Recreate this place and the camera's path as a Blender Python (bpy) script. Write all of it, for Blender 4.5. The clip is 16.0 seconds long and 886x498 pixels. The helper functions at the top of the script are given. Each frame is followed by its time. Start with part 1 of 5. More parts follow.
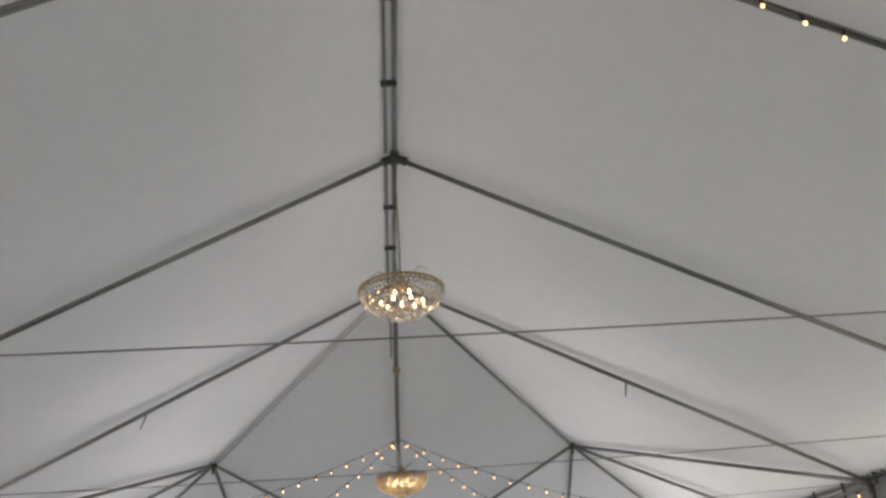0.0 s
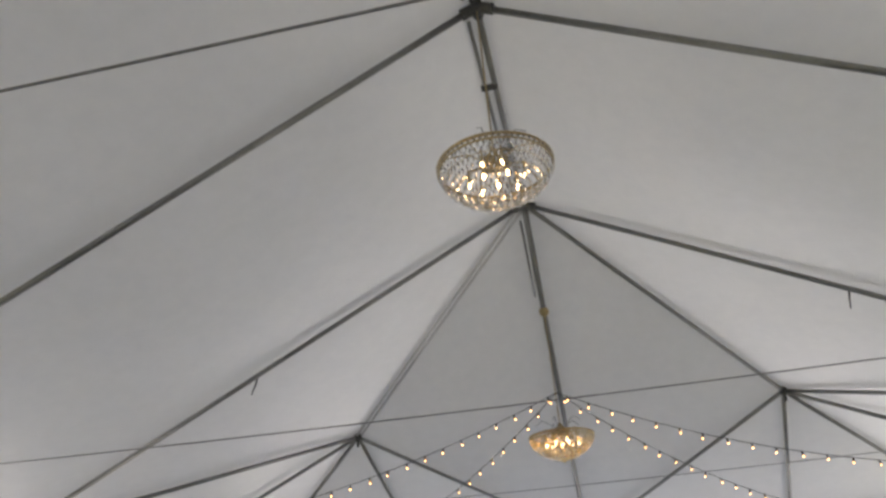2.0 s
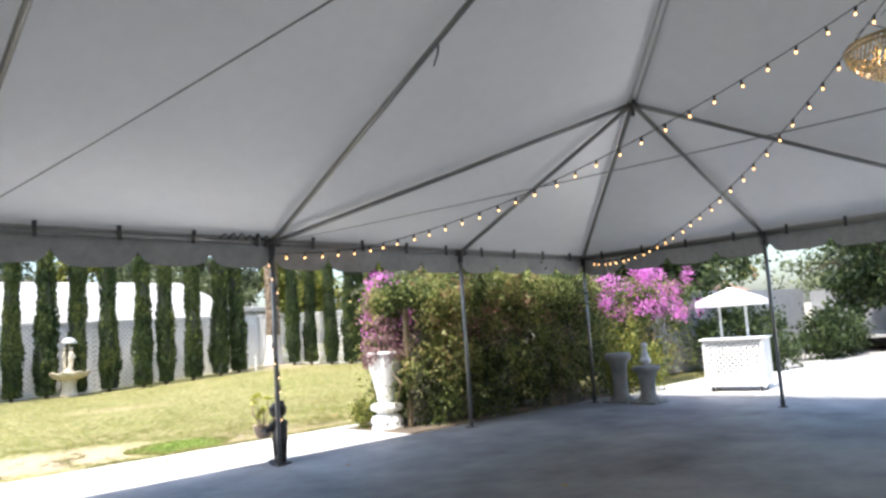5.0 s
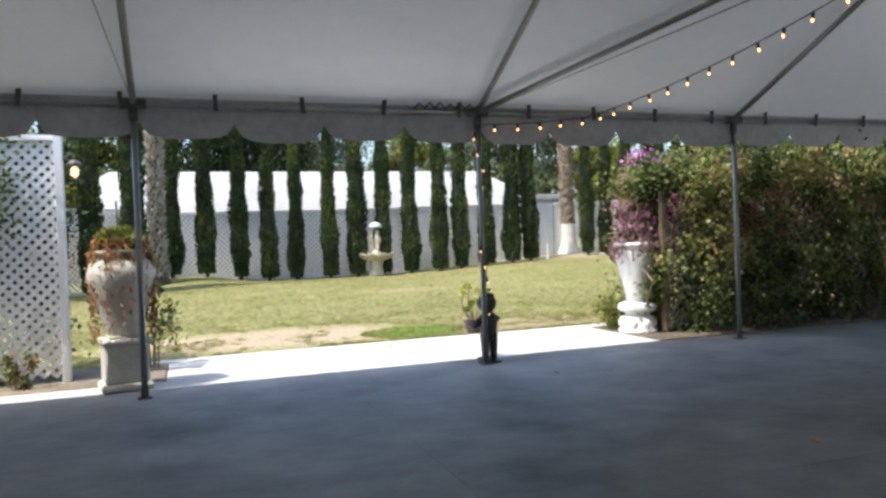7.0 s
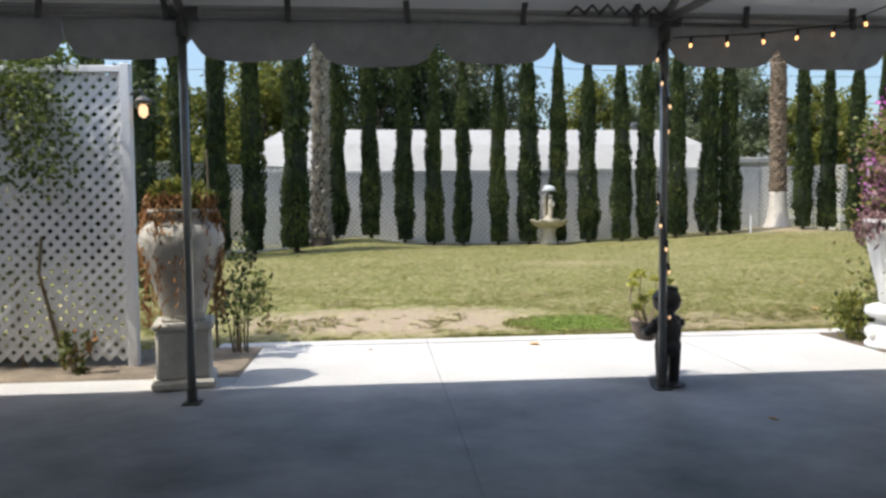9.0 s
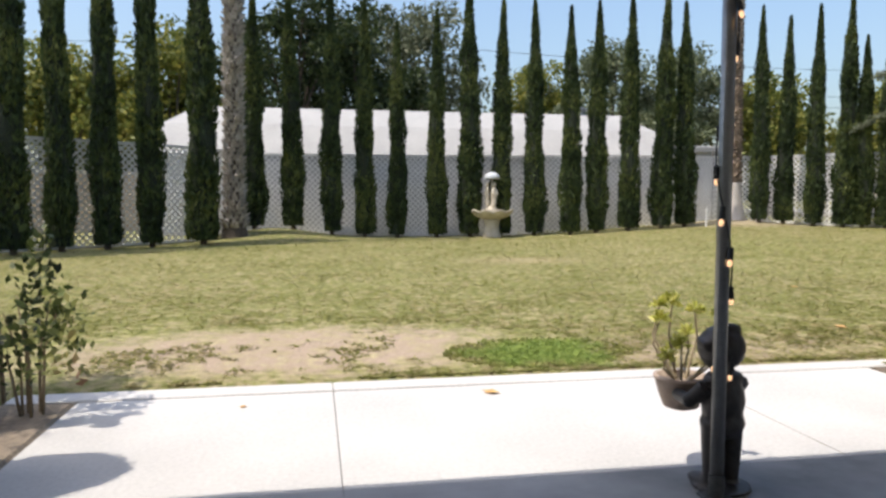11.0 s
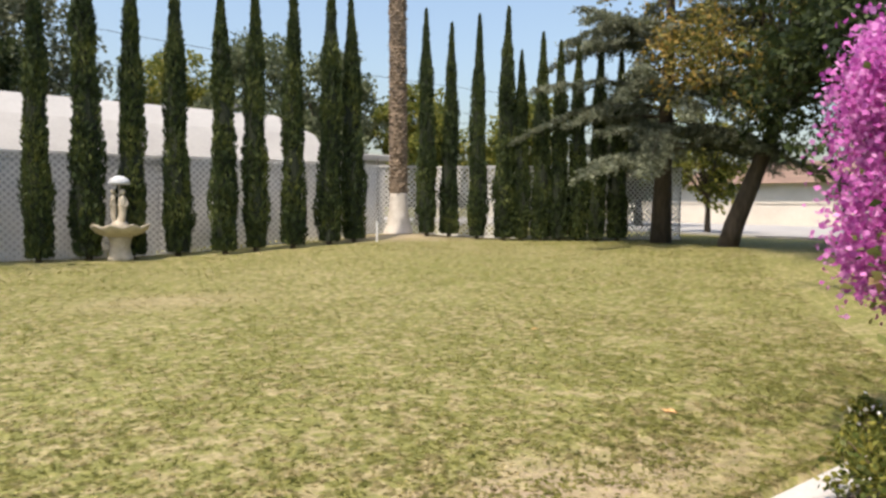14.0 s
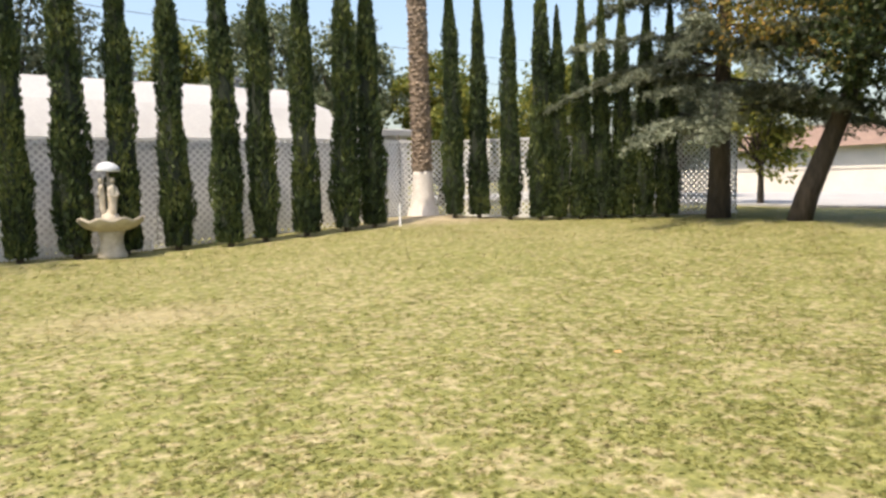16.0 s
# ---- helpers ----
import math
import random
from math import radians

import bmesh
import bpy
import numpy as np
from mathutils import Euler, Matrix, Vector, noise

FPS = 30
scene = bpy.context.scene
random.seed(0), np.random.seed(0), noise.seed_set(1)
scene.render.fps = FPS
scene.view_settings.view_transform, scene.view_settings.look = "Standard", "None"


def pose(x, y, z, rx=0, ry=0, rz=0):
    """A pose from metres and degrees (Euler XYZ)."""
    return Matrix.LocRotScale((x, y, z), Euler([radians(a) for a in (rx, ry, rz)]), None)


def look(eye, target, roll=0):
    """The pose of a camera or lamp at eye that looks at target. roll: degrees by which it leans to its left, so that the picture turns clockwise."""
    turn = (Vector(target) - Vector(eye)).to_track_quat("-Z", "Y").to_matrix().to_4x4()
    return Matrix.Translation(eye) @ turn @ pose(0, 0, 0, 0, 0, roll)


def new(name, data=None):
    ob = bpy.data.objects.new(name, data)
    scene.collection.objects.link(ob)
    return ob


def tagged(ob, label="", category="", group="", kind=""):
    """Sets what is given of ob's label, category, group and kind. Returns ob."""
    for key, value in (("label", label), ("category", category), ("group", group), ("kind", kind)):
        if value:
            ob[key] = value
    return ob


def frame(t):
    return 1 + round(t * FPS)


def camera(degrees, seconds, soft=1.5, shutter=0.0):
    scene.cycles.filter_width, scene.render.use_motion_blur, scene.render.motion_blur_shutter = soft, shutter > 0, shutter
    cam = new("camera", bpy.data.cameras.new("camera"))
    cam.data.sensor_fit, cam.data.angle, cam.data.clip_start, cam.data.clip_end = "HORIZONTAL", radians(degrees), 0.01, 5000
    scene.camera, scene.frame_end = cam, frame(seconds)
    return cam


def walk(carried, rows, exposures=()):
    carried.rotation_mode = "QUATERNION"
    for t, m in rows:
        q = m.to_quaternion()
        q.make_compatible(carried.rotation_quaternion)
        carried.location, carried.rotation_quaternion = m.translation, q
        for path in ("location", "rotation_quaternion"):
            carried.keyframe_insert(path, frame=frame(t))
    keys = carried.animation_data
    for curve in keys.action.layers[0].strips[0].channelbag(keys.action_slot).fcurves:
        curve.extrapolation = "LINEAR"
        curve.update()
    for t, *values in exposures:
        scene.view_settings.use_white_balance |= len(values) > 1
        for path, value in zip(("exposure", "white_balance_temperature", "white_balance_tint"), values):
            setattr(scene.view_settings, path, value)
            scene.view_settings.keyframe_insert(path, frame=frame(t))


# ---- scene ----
cam = camera(63.0, 16.0, 2.8)
PATH = [
    (0, (-9.100, -5.720, 1.196), (-7.335, -5.894, 2.121), -4.8),
    (0.5, (-8.532, -5.873, 1.389), (-6.807, -5.914, 2.400), -3.5),
    (1, (-8.076, -5.966, 1.312), (-6.299, -5.918, 2.230), -3.0),
    (1.5, (-7.617, -6.088, 1.331), (-5.832, -5.937, 2.220), -4.0),
    (2, (-7.114, -6.255, 1.239), (-5.372, -5.932, 2.166), -4.2),
    (2.5, (-6.699, -6.340, 1.312), (-4.964, -5.890, 2.200), -3.8),
    (3, (-6.292, -6.547, 1.317), (-4.587, -6.021, 2.219), -5.8),
    (3.5, (-5.760, -6.875, 1.305), (-4.145, -6.004, 2.100), -2.1),
    (3.7, (-5.774, -6.932, 1.302), (-4.198, -5.931, 2.020), -3.0),
    (5.8, (-3.495, -6.991, 1.256), (-2.235, -5.439, 1.307), -2.2),
    (6, (-3.428, -7.013, 1.243), (-2.272, -5.382, 1.287), -1.7),
    (6.5, (-3.042, -6.738, 1.227), (-2.229, -4.911, 1.260), -1.6),
    (7, (-2.699, -6.430, 1.202), (-2.026, -4.547, 1.180), -2.1),
    (7.5, (-2.375, -6.071, 1.179), (-1.902, -4.129, 1.128), -0.4),
    (8, (-2.148, -5.597, 1.179), (-1.779, -3.633, 1.086), -0.6),
    (8.5, (-2.006, -5.149, 1.202), (-1.774, -3.166, 1.081), -0.8),
    (8.7, (-1.945, -4.942, 1.208), (-1.768, -2.953, 1.094), -0.5),
    (10.8, (-1.592, -2.714, 1.182), (-1.294, -0.739, 1.086), 0.3),
    (11, (-1.543, -2.538, 1.175), (-1.194, -0.574, 1.037), 0.1),
    (11.5, (-1.481, -2.086, 1.149), (-1.146, -0.12, 0.998), -0.5),
    (12, (-1.428, -1.522, 1.165), (-0.875, 0.397, 1.059), -0.9),
    (12.5, (-1.347, -0.968, 1.174), (-0.650, 0.902, 1.034), -1.0),
    (13, (-1.183, -0.422, 1.212), (-0.282, 1.356, 1.048), -0.5),
    (13.5, (-1.019, 0.044, 1.266), (0.145, 1.662, 1.109), -0.8),
    (14, (-0.839, 0.443, 1.317), (0.394, 2.013, 1.200), 0.5),
    (14.5, (-0.550, 0.907, 1.355), (0.844, 2.336, 1.234), -0.3),
    (15, (-0.318, 1.344, 1.386), (1.085, 2.766, 1.307), -0.8),
    (15.5, (-0.050, 1.707, 1.382), (1.291, 3.189, 1.303), 1.4),
    (16, (0.163, 2.053, 1.391), (1.344, 3.657, 1.207), -1.3),
]
EXPOSURES = [(0.0, 1.70, 6900, 11), (3.7, 1.88, 6850, 11), (5.8, 1.46, 6300, 8), (7.0, 1.16, 6350, 8), (8.7, 0.69, 6450, 8), (10.8, 0.66, 6700, 11), (12.0, 0.64, 6850, 12), (13.5, 0.66, 7250, 13), (14.6, 0.78, 7300, 13), (15.2, 0.92, 7350, 13), (16.0, 0.98, 7350, 13)]
walk(cam, [(t, look(eye, target, roll)) for t, eye, target, roll in PATH], EXPOSURES)

# ---- light ----
SUN_FROM = Vector((-0.5, -0.14, 1.0)).normalized()
sky_world = bpy.data.worlds.new("sky")
scene.world = sky_world
sky_world.use_nodes = True
wn = sky_world.node_tree
sky = wn.nodes.new("ShaderNodeTexSky")
sky.sky_type = "NISHITA"
sky.sun_disc = False
sky.sun_elevation = math.asin(SUN_FROM.z)
sky.sun_rotation = math.atan2(SUN_FROM.x, SUN_FROM.y)
sky.dust_density = 3.6
sky.air_density = 1.3
sky.ozone_density = 5.0
wn.links.new(sky.outputs["Color"], wn.nodes["Background"].inputs["Color"])
wn.nodes["Background"].inputs["Strength"].default_value = 0.15
sun_data = bpy.data.lights.new("sun", "SUN")
sun_data.energy = 2.9
sun_data.angle = radians(0.53)
sun_data.color = (1.0, 0.94, 0.86)
sun = new("sun", sun_data)
sun.rotation_euler = SUN_FROM.to_track_quat("Z", "Y").to_euler()


# ---- materials ----
def node(mt, kind, **values):
    n = mt.node_tree.nodes.new(kind)
    for key, value in values.items():
        n.inputs[key].default_value = value
    return n


def ramp_of(mt, source, stops):
    r = mt.node_tree.nodes.new("ShaderNodeValToRGB")
    while len(r.color_ramp.elements) < len(stops):
        r.color_ramp.elements.new(0.5)
    for e, (p, c) in zip(r.color_ramp.elements, stops):
        e.position, e.color = p, (*c, 1) if len(c) == 3 else c
    mt.node_tree.links.new(source, r.inputs["Fac"])
    return r.outputs["Color"]


def mixed(mt, fac, a, b, blend="MIX"):
    m = mt.node_tree.nodes.new("ShaderNodeMix")
    m.data_type, m.blend_type = "RGBA", blend
    for socket, value in ((m.inputs[0], fac), (m.inputs[6], a), (m.inputs[7], b)):
        if hasattr(value, "is_linked"):
            mt.node_tree.links.new(value, socket)
        elif isinstance(value, (int, float)):
            socket.default_value = value
        else:
            socket.default_value = (*value, 1)
    return m.outputs[2]


def noise_of(mt, scale, detail=4.0, rough=0.6, world=False, stretch=None):
    links = mt.node_tree.links
    if world:
        src = mt.node_tree.nodes.new("ShaderNodeNewGeometry").outputs["Position"]
    else:
        src = mt.node_tree.nodes.new("ShaderNodeTexCoord").outputs["Object"]
    if stretch:
        mp = mt.node_tree.nodes.new("ShaderNodeMapping")
        mp.inputs["Scale"].default_value = stretch
        links.new(src, mp.inputs["Vector"])
        src = mp.outputs["Vector"]
    n = node(mt, "ShaderNodeTexNoise", Scale=scale, Detail=detail, Roughness=rough)
    links.new(src, n.inputs["Vector"])
    return n.outputs["Fac"]


def surface(name, dark, light, rough=0.7, metal=0.0, grain=30.0, blotch=2.0, bump=0.15, depth=0.01, world=False,
            per_piece=0.0, stretch=None, sheen_spec=0.5, translucent=0.0, spread=0.18):
    """A painted, stony, woody or metal surface: colour between two tones at two scales, fine relief."""
    mt = bpy.data.materials.new(name)
    mt.use_nodes = True
    links, b = mt.node_tree.links, mt.node_tree.nodes["Principled BSDF"]
    fine, coarse = noise_of(mt, grain, 5, 0.65, world, stretch), noise_of(mt, blotch, 3, 0.55, world, stretch)
    both = mixed(mt, 0.5, fine, coarse)
    col = ramp_of(mt, both, [(0.5 - spread, dark), (0.5 + spread, light)])
    if per_piece:
        info = mt.node_tree.nodes.new("ShaderNodeObjectInfo")
        hsv = node(mt, "ShaderNodeHueSaturation")
        mr = node(mt, "ShaderNodeMapRange")
        mr.inputs["To Min"].default_value, mr.inputs["To Max"].default_value = 1 - per_piece, 1 + per_piece
        links.new(info.outputs["Random"], mr.inputs["Value"])
        links.new(mr.outputs["Result"], hsv.inputs["Value"])
        links.new(col, hsv.inputs["Color"])
        col = hsv.outputs["Color"]
    links.new(col, b.inputs["Base Color"])
    b.inputs["Roughness"].default_value, b.inputs["Metallic"].default_value = rough, metal
    b.inputs["Specular IOR Level"].default_value = sheen_spec
    if bump:
        bp = node(mt, "ShaderNodeBump", Strength=bump, Distance=depth)
        links.new(fine, bp.inputs["Height"])
        links.new(bp.outputs["Normal"], b.inputs["Normal"])
    if translucent:
        tr, mx = mt.node_tree.nodes.new("ShaderNodeBsdfTranslucent"), node(mt, "ShaderNodeMixShader", Fac=translucent)
        links.new(col, tr.inputs["Color"])
        links.new(b.outputs[0], mx.inputs[1])
        links.new(tr.outputs[0], mx.inputs[2])
        links.new(mx.outputs[0], mt.node_tree.nodes["Material Output"].inputs["Surface"])
    return mt


def leafy(name, tones, rough=0.55, translucent=0.35, patch=0.0):
    """Leaves: each one its own tone by Random Per Island, some light passing through."""
    mt = bpy.data.materials.new(name)
    mt.use_nodes = True
    links, b = mt.node_tree.links, mt.node_tree.nodes["Principled BSDF"]
    geo = mt.node_tree.nodes.new("ShaderNodeNewGeometry")
    pick = geo.outputs["Random Per Island"]
    if patch:
        pick = mixed(mt, 0.55, pick, ramp_of(mt, noise_of(mt, patch, 3, 0.6, True), [(0.35, (0, 0, 0)), (0.65, (1, 1, 1))]))
    n = len(tones) - 1
    col = ramp_of(mt, pick, [(0.08 + 0.84 * i / n, c) for i, c in enumerate(tones)])
    links.new(col, b.inputs["Base Color"])
    b.inputs["Roughness"].default_value = rough
    b.inputs["Specular IOR Level"].default_value = 0.3
    tr, mx = mt.node_tree.nodes.new("ShaderNodeBsdfTranslucent"), node(mt, "ShaderNodeMixShader", Fac=translucent)
    links.new(col, tr.inputs["Color"])
    links.new(b.outputs[0], mx.inputs[1])
    links.new(tr.outputs[0], mx.inputs[2])
    links.new(mx.outputs[0], mt.node_tree.nodes["Material Output"].inputs["Surface"])
    return mt


def glow(name, colour, strength):
    mt = bpy.data.materials.new(name)
    mt.use_nodes = True
    b = mt.node_tree.nodes["Principled BSDF"]
    b.inputs["Base Color"].default_value = (*colour, 1)
    b.inputs["Emission Color"].default_value = (*colour, 1)
    b.inputs["Emission Strength"].default_value = strength
    return mt


def clear(name, colour, rough=0.05):
    mt = bpy.data.materials.new(name)
    mt.use_nodes = True
    b = mt.node_tree.nodes["Principled BSDF"]
    b.inputs["Base Color"].default_value = (*colour, 1)
    b.inputs["Transmission Weight"].default_value = 1.0
    b.inputs["Roughness"].default_value = rough
    b.inputs["IOR"].default_value = 1.5
    return mt


def lawn_material(name, blades):
    """Patchy summer lawn: green, straw and bare earth by place; the blades follow the same patches as the soil under them."""
    mt = bpy.data.materials.new(name)
    mt.use_nodes = True
    links, b = mt.node_tree.links, mt.node_tree.nodes["Principled BSDF"]
    pos = mt.node_tree.nodes.new("ShaderNodeNewGeometry").outputs["Position"]
    broad = noise_of(mt, 0.35, 3, 0.55, True)
    patchy = noise_of(mt, 3.4, 6, 0.74, True)
    fine = noise_of(mt, 14.0, 4, 0.7, True)
    grit = noise_of(mt, 60.0, 3, 0.7, True)
    green = ramp_of(mt, fine, [(0.3, (0.10, 0.112, 0.03)), (0.52, (0.188, 0.19, 0.06)), (0.75, (0.30, 0.285, 0.10))])
    straw = ramp_of(mt, fine, [(0.3, (0.21, 0.17, 0.09)), (0.55, (0.36, 0.305, 0.17)), (0.8, (0.50, 0.44, 0.27))])
    earth = mixed(mt, ramp_of(mt, noise_of(mt, 7.0, 4, 0.65, True), [(0.44, (0, 0, 0)), (0.66, (1, 1, 1))]), ramp_of(mt, grit, [(0.3, (0.27, 0.20, 0.14)), (0.7, (0.43, 0.345, 0.255))]), straw)
    near = ramp_of(mt, noise_of(mt, 9.0, 4, 0.7, True), [(0.42, (0, 0, 0)), (0.62, (1, 1, 1))])
    dry = ramp_of(mt, mixed(mt, 0.3, mixed(mt, 0.6, broad, patchy), near), [(0.43, (0, 0, 0)), (0.62, (1, 1, 1))])
    col = mixed(mt, mixed(mt, 0.82, (0, 0, 0), dry), green, straw)

    def spot(x, y, rx, ry, soft):
        mp = mt.node_tree.nodes.new("ShaderNodeMapping")
        mp.vector_type = "TEXTURE"
        mp.inputs["Location"].default_value = (x, y, 0)
        mp.inputs["Scale"].default_value = (rx, ry, 1000)
        links.new(pos, mp.inputs["Vector"])
        ln = mt.node_tree.nodes.new("ShaderNodeVectorMath")
        ln.operation = "LENGTH"
        links.new(mp.outputs["Vector"], ln.inputs[0])
        wob = node(mt, "ShaderNodeMath")
        wob.operation = "MULTIPLY_ADD"
        links.new(patchy, wob.inputs[0])
        wob.inputs[1].default_value = 0.9
        links.new(ln.outputs["Value"], wob.inputs[2])
        return ramp_of(mt, wob.outputs[0], [(1 - soft, (1, 1, 1)), (1.0, (0, 0, 0))])

    def half(v):
        m = node(mt, "ShaderNodeMath")
        m.operation = "MULTIPLY"
        links.new(v, m.inputs[0])
        m.inputs[1].default_value = 0.75
        return m.outputs[0]

    bare = spot(-1.7, 2.95, 3.5, 1.6, 0.22)
    kerbside = spot(1.2, 2.5, 3.4, 1.05, 0.3)
    lush = spot(0.10, 2.6, 1.25, 0.85, 0.25)
    back = spot(2.0, 9.5, 2.6, 1.6, 0.4)
    mound = spot(10.3, 16.2, 5.0, 3.2, 0.4)
    if not blades:
        col = mixed(mt, bare, col, earth)
        col = mixed(mt, half(kerbside), col, earth)
    col = mixed(mt, lush, col, ramp_of(mt, fine, [(0.3, (0.125, 0.19, 0.045)), (0.7, (0.31, 0.38, 0.11))]))
    col = mixed(mt, half(back), col, straw)
    col = mixed(mt, half(mound), col, earth)
    if blades:
        rnd = mt.node_tree.nodes.new("ShaderNodeNewGeometry").outputs["Random Per Island"]
        col = mixed(mt, 0.6, col, ramp_of(mt, rnd, [(0.0, (0.95, 1.0, 0.85)), (1.0, (1.45, 1.4, 1.25))]), "MULTIPLY")
    links.new(col, b.inputs["Base Color"])
    b.inputs["Roughness"].default_value = 0.85
    b.inputs["Specular IOR Level"].default_value = 0.2
    if blades:
        tr, mx = mt.node_tree.nodes.new("ShaderNodeBsdfTranslucent"), node(mt, "ShaderNodeMixShader", Fac=0.5)
        links.new(col, tr.inputs["Color"])
        links.new(b.outputs[0], mx.inputs[1])
        links.new(tr.outputs[0], mx.inputs[2])
        links.new(mx.outputs[0], mt.node_tree.nodes["Material Output"].inputs["Surface"])
    if not blades:
        bp = node(mt, "ShaderNodeBump", Strength=0.8, Distance=0.03)
        links.new(fine, bp.inputs["Height"])
        links.new(bp.outputs["Normal"], b.inputs["Normal"])
    return mt


M_LAWN = lawn_material("lawn soil", False)
M_BLADE = lawn_material("grass blades", True)
M_CONCRETE = surface("concrete", (0.42, 0.41, 0.39), (0.62, 0.60, 0.57), 0.85, 0, 45, 0.9, 0.25, 0.004, True, 0.03)
# mottled stains, plus the canopy's shade put into a darker base tone
M_FLOOR = surface("stained concrete darkened by tent shade", (0.11, 0.11, 0.112), (0.39, 0.385, 0.38), 0.58, 0, 1.15, 0.42, 0.05, 0.012, True, 0.0, (1, 1.15, 1), 0.45, 0.0, 0.15)
M_GREYLATH = surface("weathered lath", (0.10, 0.09, 0.075), (0.22, 0.2, 0.17), 0.9, 0, 30, 3, 0.2, 0.003)
M_GREYPALM = surface("grey palm sheath", (0.09, 0.075, 0.06), (0.56, 0.51, 0.45), 0.95, 0, 9, 5, 0.8, 0.03)
M_JOINT = surface("slab joint", (0.2, 0.19, 0.17), (0.32, 0.3, 0.27), 0.95, 0, 60, 4, 0.3)
M_VINYL = surface("white tent vinyl", (0.74, 0.745, 0.74), (0.82, 0.82, 0.81), 0.36, 0, 6, 0.5, 0.05, 0.01, True, 0, None, 0.95, 0.03)
# vinyl greyed in colour for the unlit inner face of the border
M_VALANCE = surface("shade-greyed valance vinyl", (0.30, 0.30, 0.295), (0.46, 0.46, 0.45), 0.55, 0, 12, 1.5, 0.1, 0.01, True, 0, None, 0.4, 0.02)
M_ALU = surface("weathered aluminium tube", (0.22, 0.22, 0.21), (0.34, 0.34, 0.33), 0.42, 0.85, 40, 3, 0.1, 0.002)
# lit copy of M_ALU: light falling on one hip put into the colour
M_ALU_LIT = surface("lit aluminium tube", (0.52, 0.52, 0.51), (0.66, 0.66, 0.65), 0.45, 0.6, 40, 3, 0.1, 0.002)
M_ALU_DARK = surface("dark fitting", (0.06, 0.06, 0.06), (0.14, 0.14, 0.13), 0.5, 0.7, 40, 6, 0.2, 0.003)
M_CABLE = surface("steel cable", (0.2, 0.2, 0.2), (0.32, 0.32, 0.32), 0.5, 0.8, 60, 4, 0.1, 0.002)
M_STRAP = surface("dark webbing strap", (0.05, 0.05, 0.05), (0.12, 0.12, 0.11), 0.9, 0, 90, 5, 0.2, 0.002)
M_GOLD = surface("brass plating", (0.30, 0.22, 0.11), (0.52, 0.41, 0.22), 0.4, 1.0, 30, 4, 0.05, 0.002)
M_CRYSTAL = clear("crystal glass", (0.97, 0.95, 0.90), 0.03)
# crystal tinted amber: the bulbs' warm light put into the glass colour
M_AMBER_LIT = clear("amber-lit crystal glass", (0.98, 0.74, 0.36), 0.12)
M_BULB = glow("warm bulb", (1.0, 0.52, 0.2), 1.6)
M_DIMBULB = glow("dim bulb", (1.0, 0.62, 0.34), 0.8)
M_FILAMENT = glow("candle bulb", (1.0, 0.66, 0.34), 4.5)
M_WIRE = surface("black cable", (0.015, 0.015, 0.015), (0.04, 0.04, 0.04), 0.6, 0, 60, 5, 0.1, 0.001)
M_WHITEPAINT = surface("white painted wood", (0.66, 0.66, 0.65), (0.84, 0.84, 0.83), 0.6, 0, 30, 2.5, 0.12, 0.003, False, 0.04)
M_STUCCO = surface("pale stucco", (0.40, 0.395, 0.40), (0.50, 0.495, 0.50), 0.9, 0, 70, 1.2, 0.3, 0.006, True)
M_ROOF = surface("white roof membrane", (0.32, 0.316, 0.307), (0.42, 0.415, 0.40), 0.8, 0, 16, 1.0, 0.15, 0.01, True)
M_STONE = surface("cast stone", (0.44, 0.41, 0.35), (0.68, 0.65, 0.58), 0.85, 0, 34, 5, 0.35, 0.008)
M_FOUNTAIN = surface("warm cast stone", (0.34, 0.29, 0.21), (0.60, 0.54, 0.43), 0.85, 0, 26, 5, 0.35, 0.008)
M_PALECAP = surface("pale grey stone cap", (0.44, 0.46, 0.48), (0.60, 0.62, 0.64), 0.7, 0, 26, 5, 0.2, 0.006)
M_PLASTER = surface("white cast plaster", (0.62, 0.61, 0.59), (0.82, 0.81, 0.79), 0.75, 0, 26, 5, 0.25, 0.006)
M_BRONZE = surface("dark bronze paint", (0.022, 0.018, 0.016), (0.06, 0.052, 0.048), 0.45, 0.2, 50, 8, 0.3, 0.004)
M_TERRACOTTA = surface("weathered pot", (0.34, 0.25, 0.19), (0.52, 0.42, 0.34), 0.85, 0, 30, 6, 0.25, 0.004)
M_BARK = surface("bark", (0.035, 0.027, 0.02), (0.12, 0.095, 0.07), 0.95, 0, 18, 5, 0.9, 0.03, False, 0, (1, 1, 0.25))
M_PALMBARK = surface("palm bark", (0.05, 0.038, 0.028), (0.36, 0.27, 0.19), 0.95, 0, 22, 6, 0.8, 0.03)
M_PALEBARK = surface("whitewashed palm foot", (0.48, 0.43, 0.37), (0.68, 0.64, 0.58), 0.9, 0, 20, 4, 0.5, 0.02)
M_TWIG = surface("woody stem", (0.10, 0.075, 0.045), (0.26, 0.20, 0.12), 0.9, 0, 40, 8, 0.5, 0.005)
M_PALESTEM = surface("pale succulent stem", (0.26, 0.20, 0.12), (0.46, 0.38, 0.25), 0.8, 0, 40, 8, 0.3, 0.003)
M_SOIL = surface("bed soil", (0.12, 0.095, 0.07), (0.36, 0.29, 0.21), 0.95, 0, 35, 3, 0.7, 0.02, True)
# bed soil with the hedge's shade put into a darker colour
M_SHADESOIL = surface("bed soil darkened by shade", (0.07, 0.054, 0.04), (0.18, 0.14, 0.10), 0.95, 0, 35, 3, 0.7, 0.02, True)
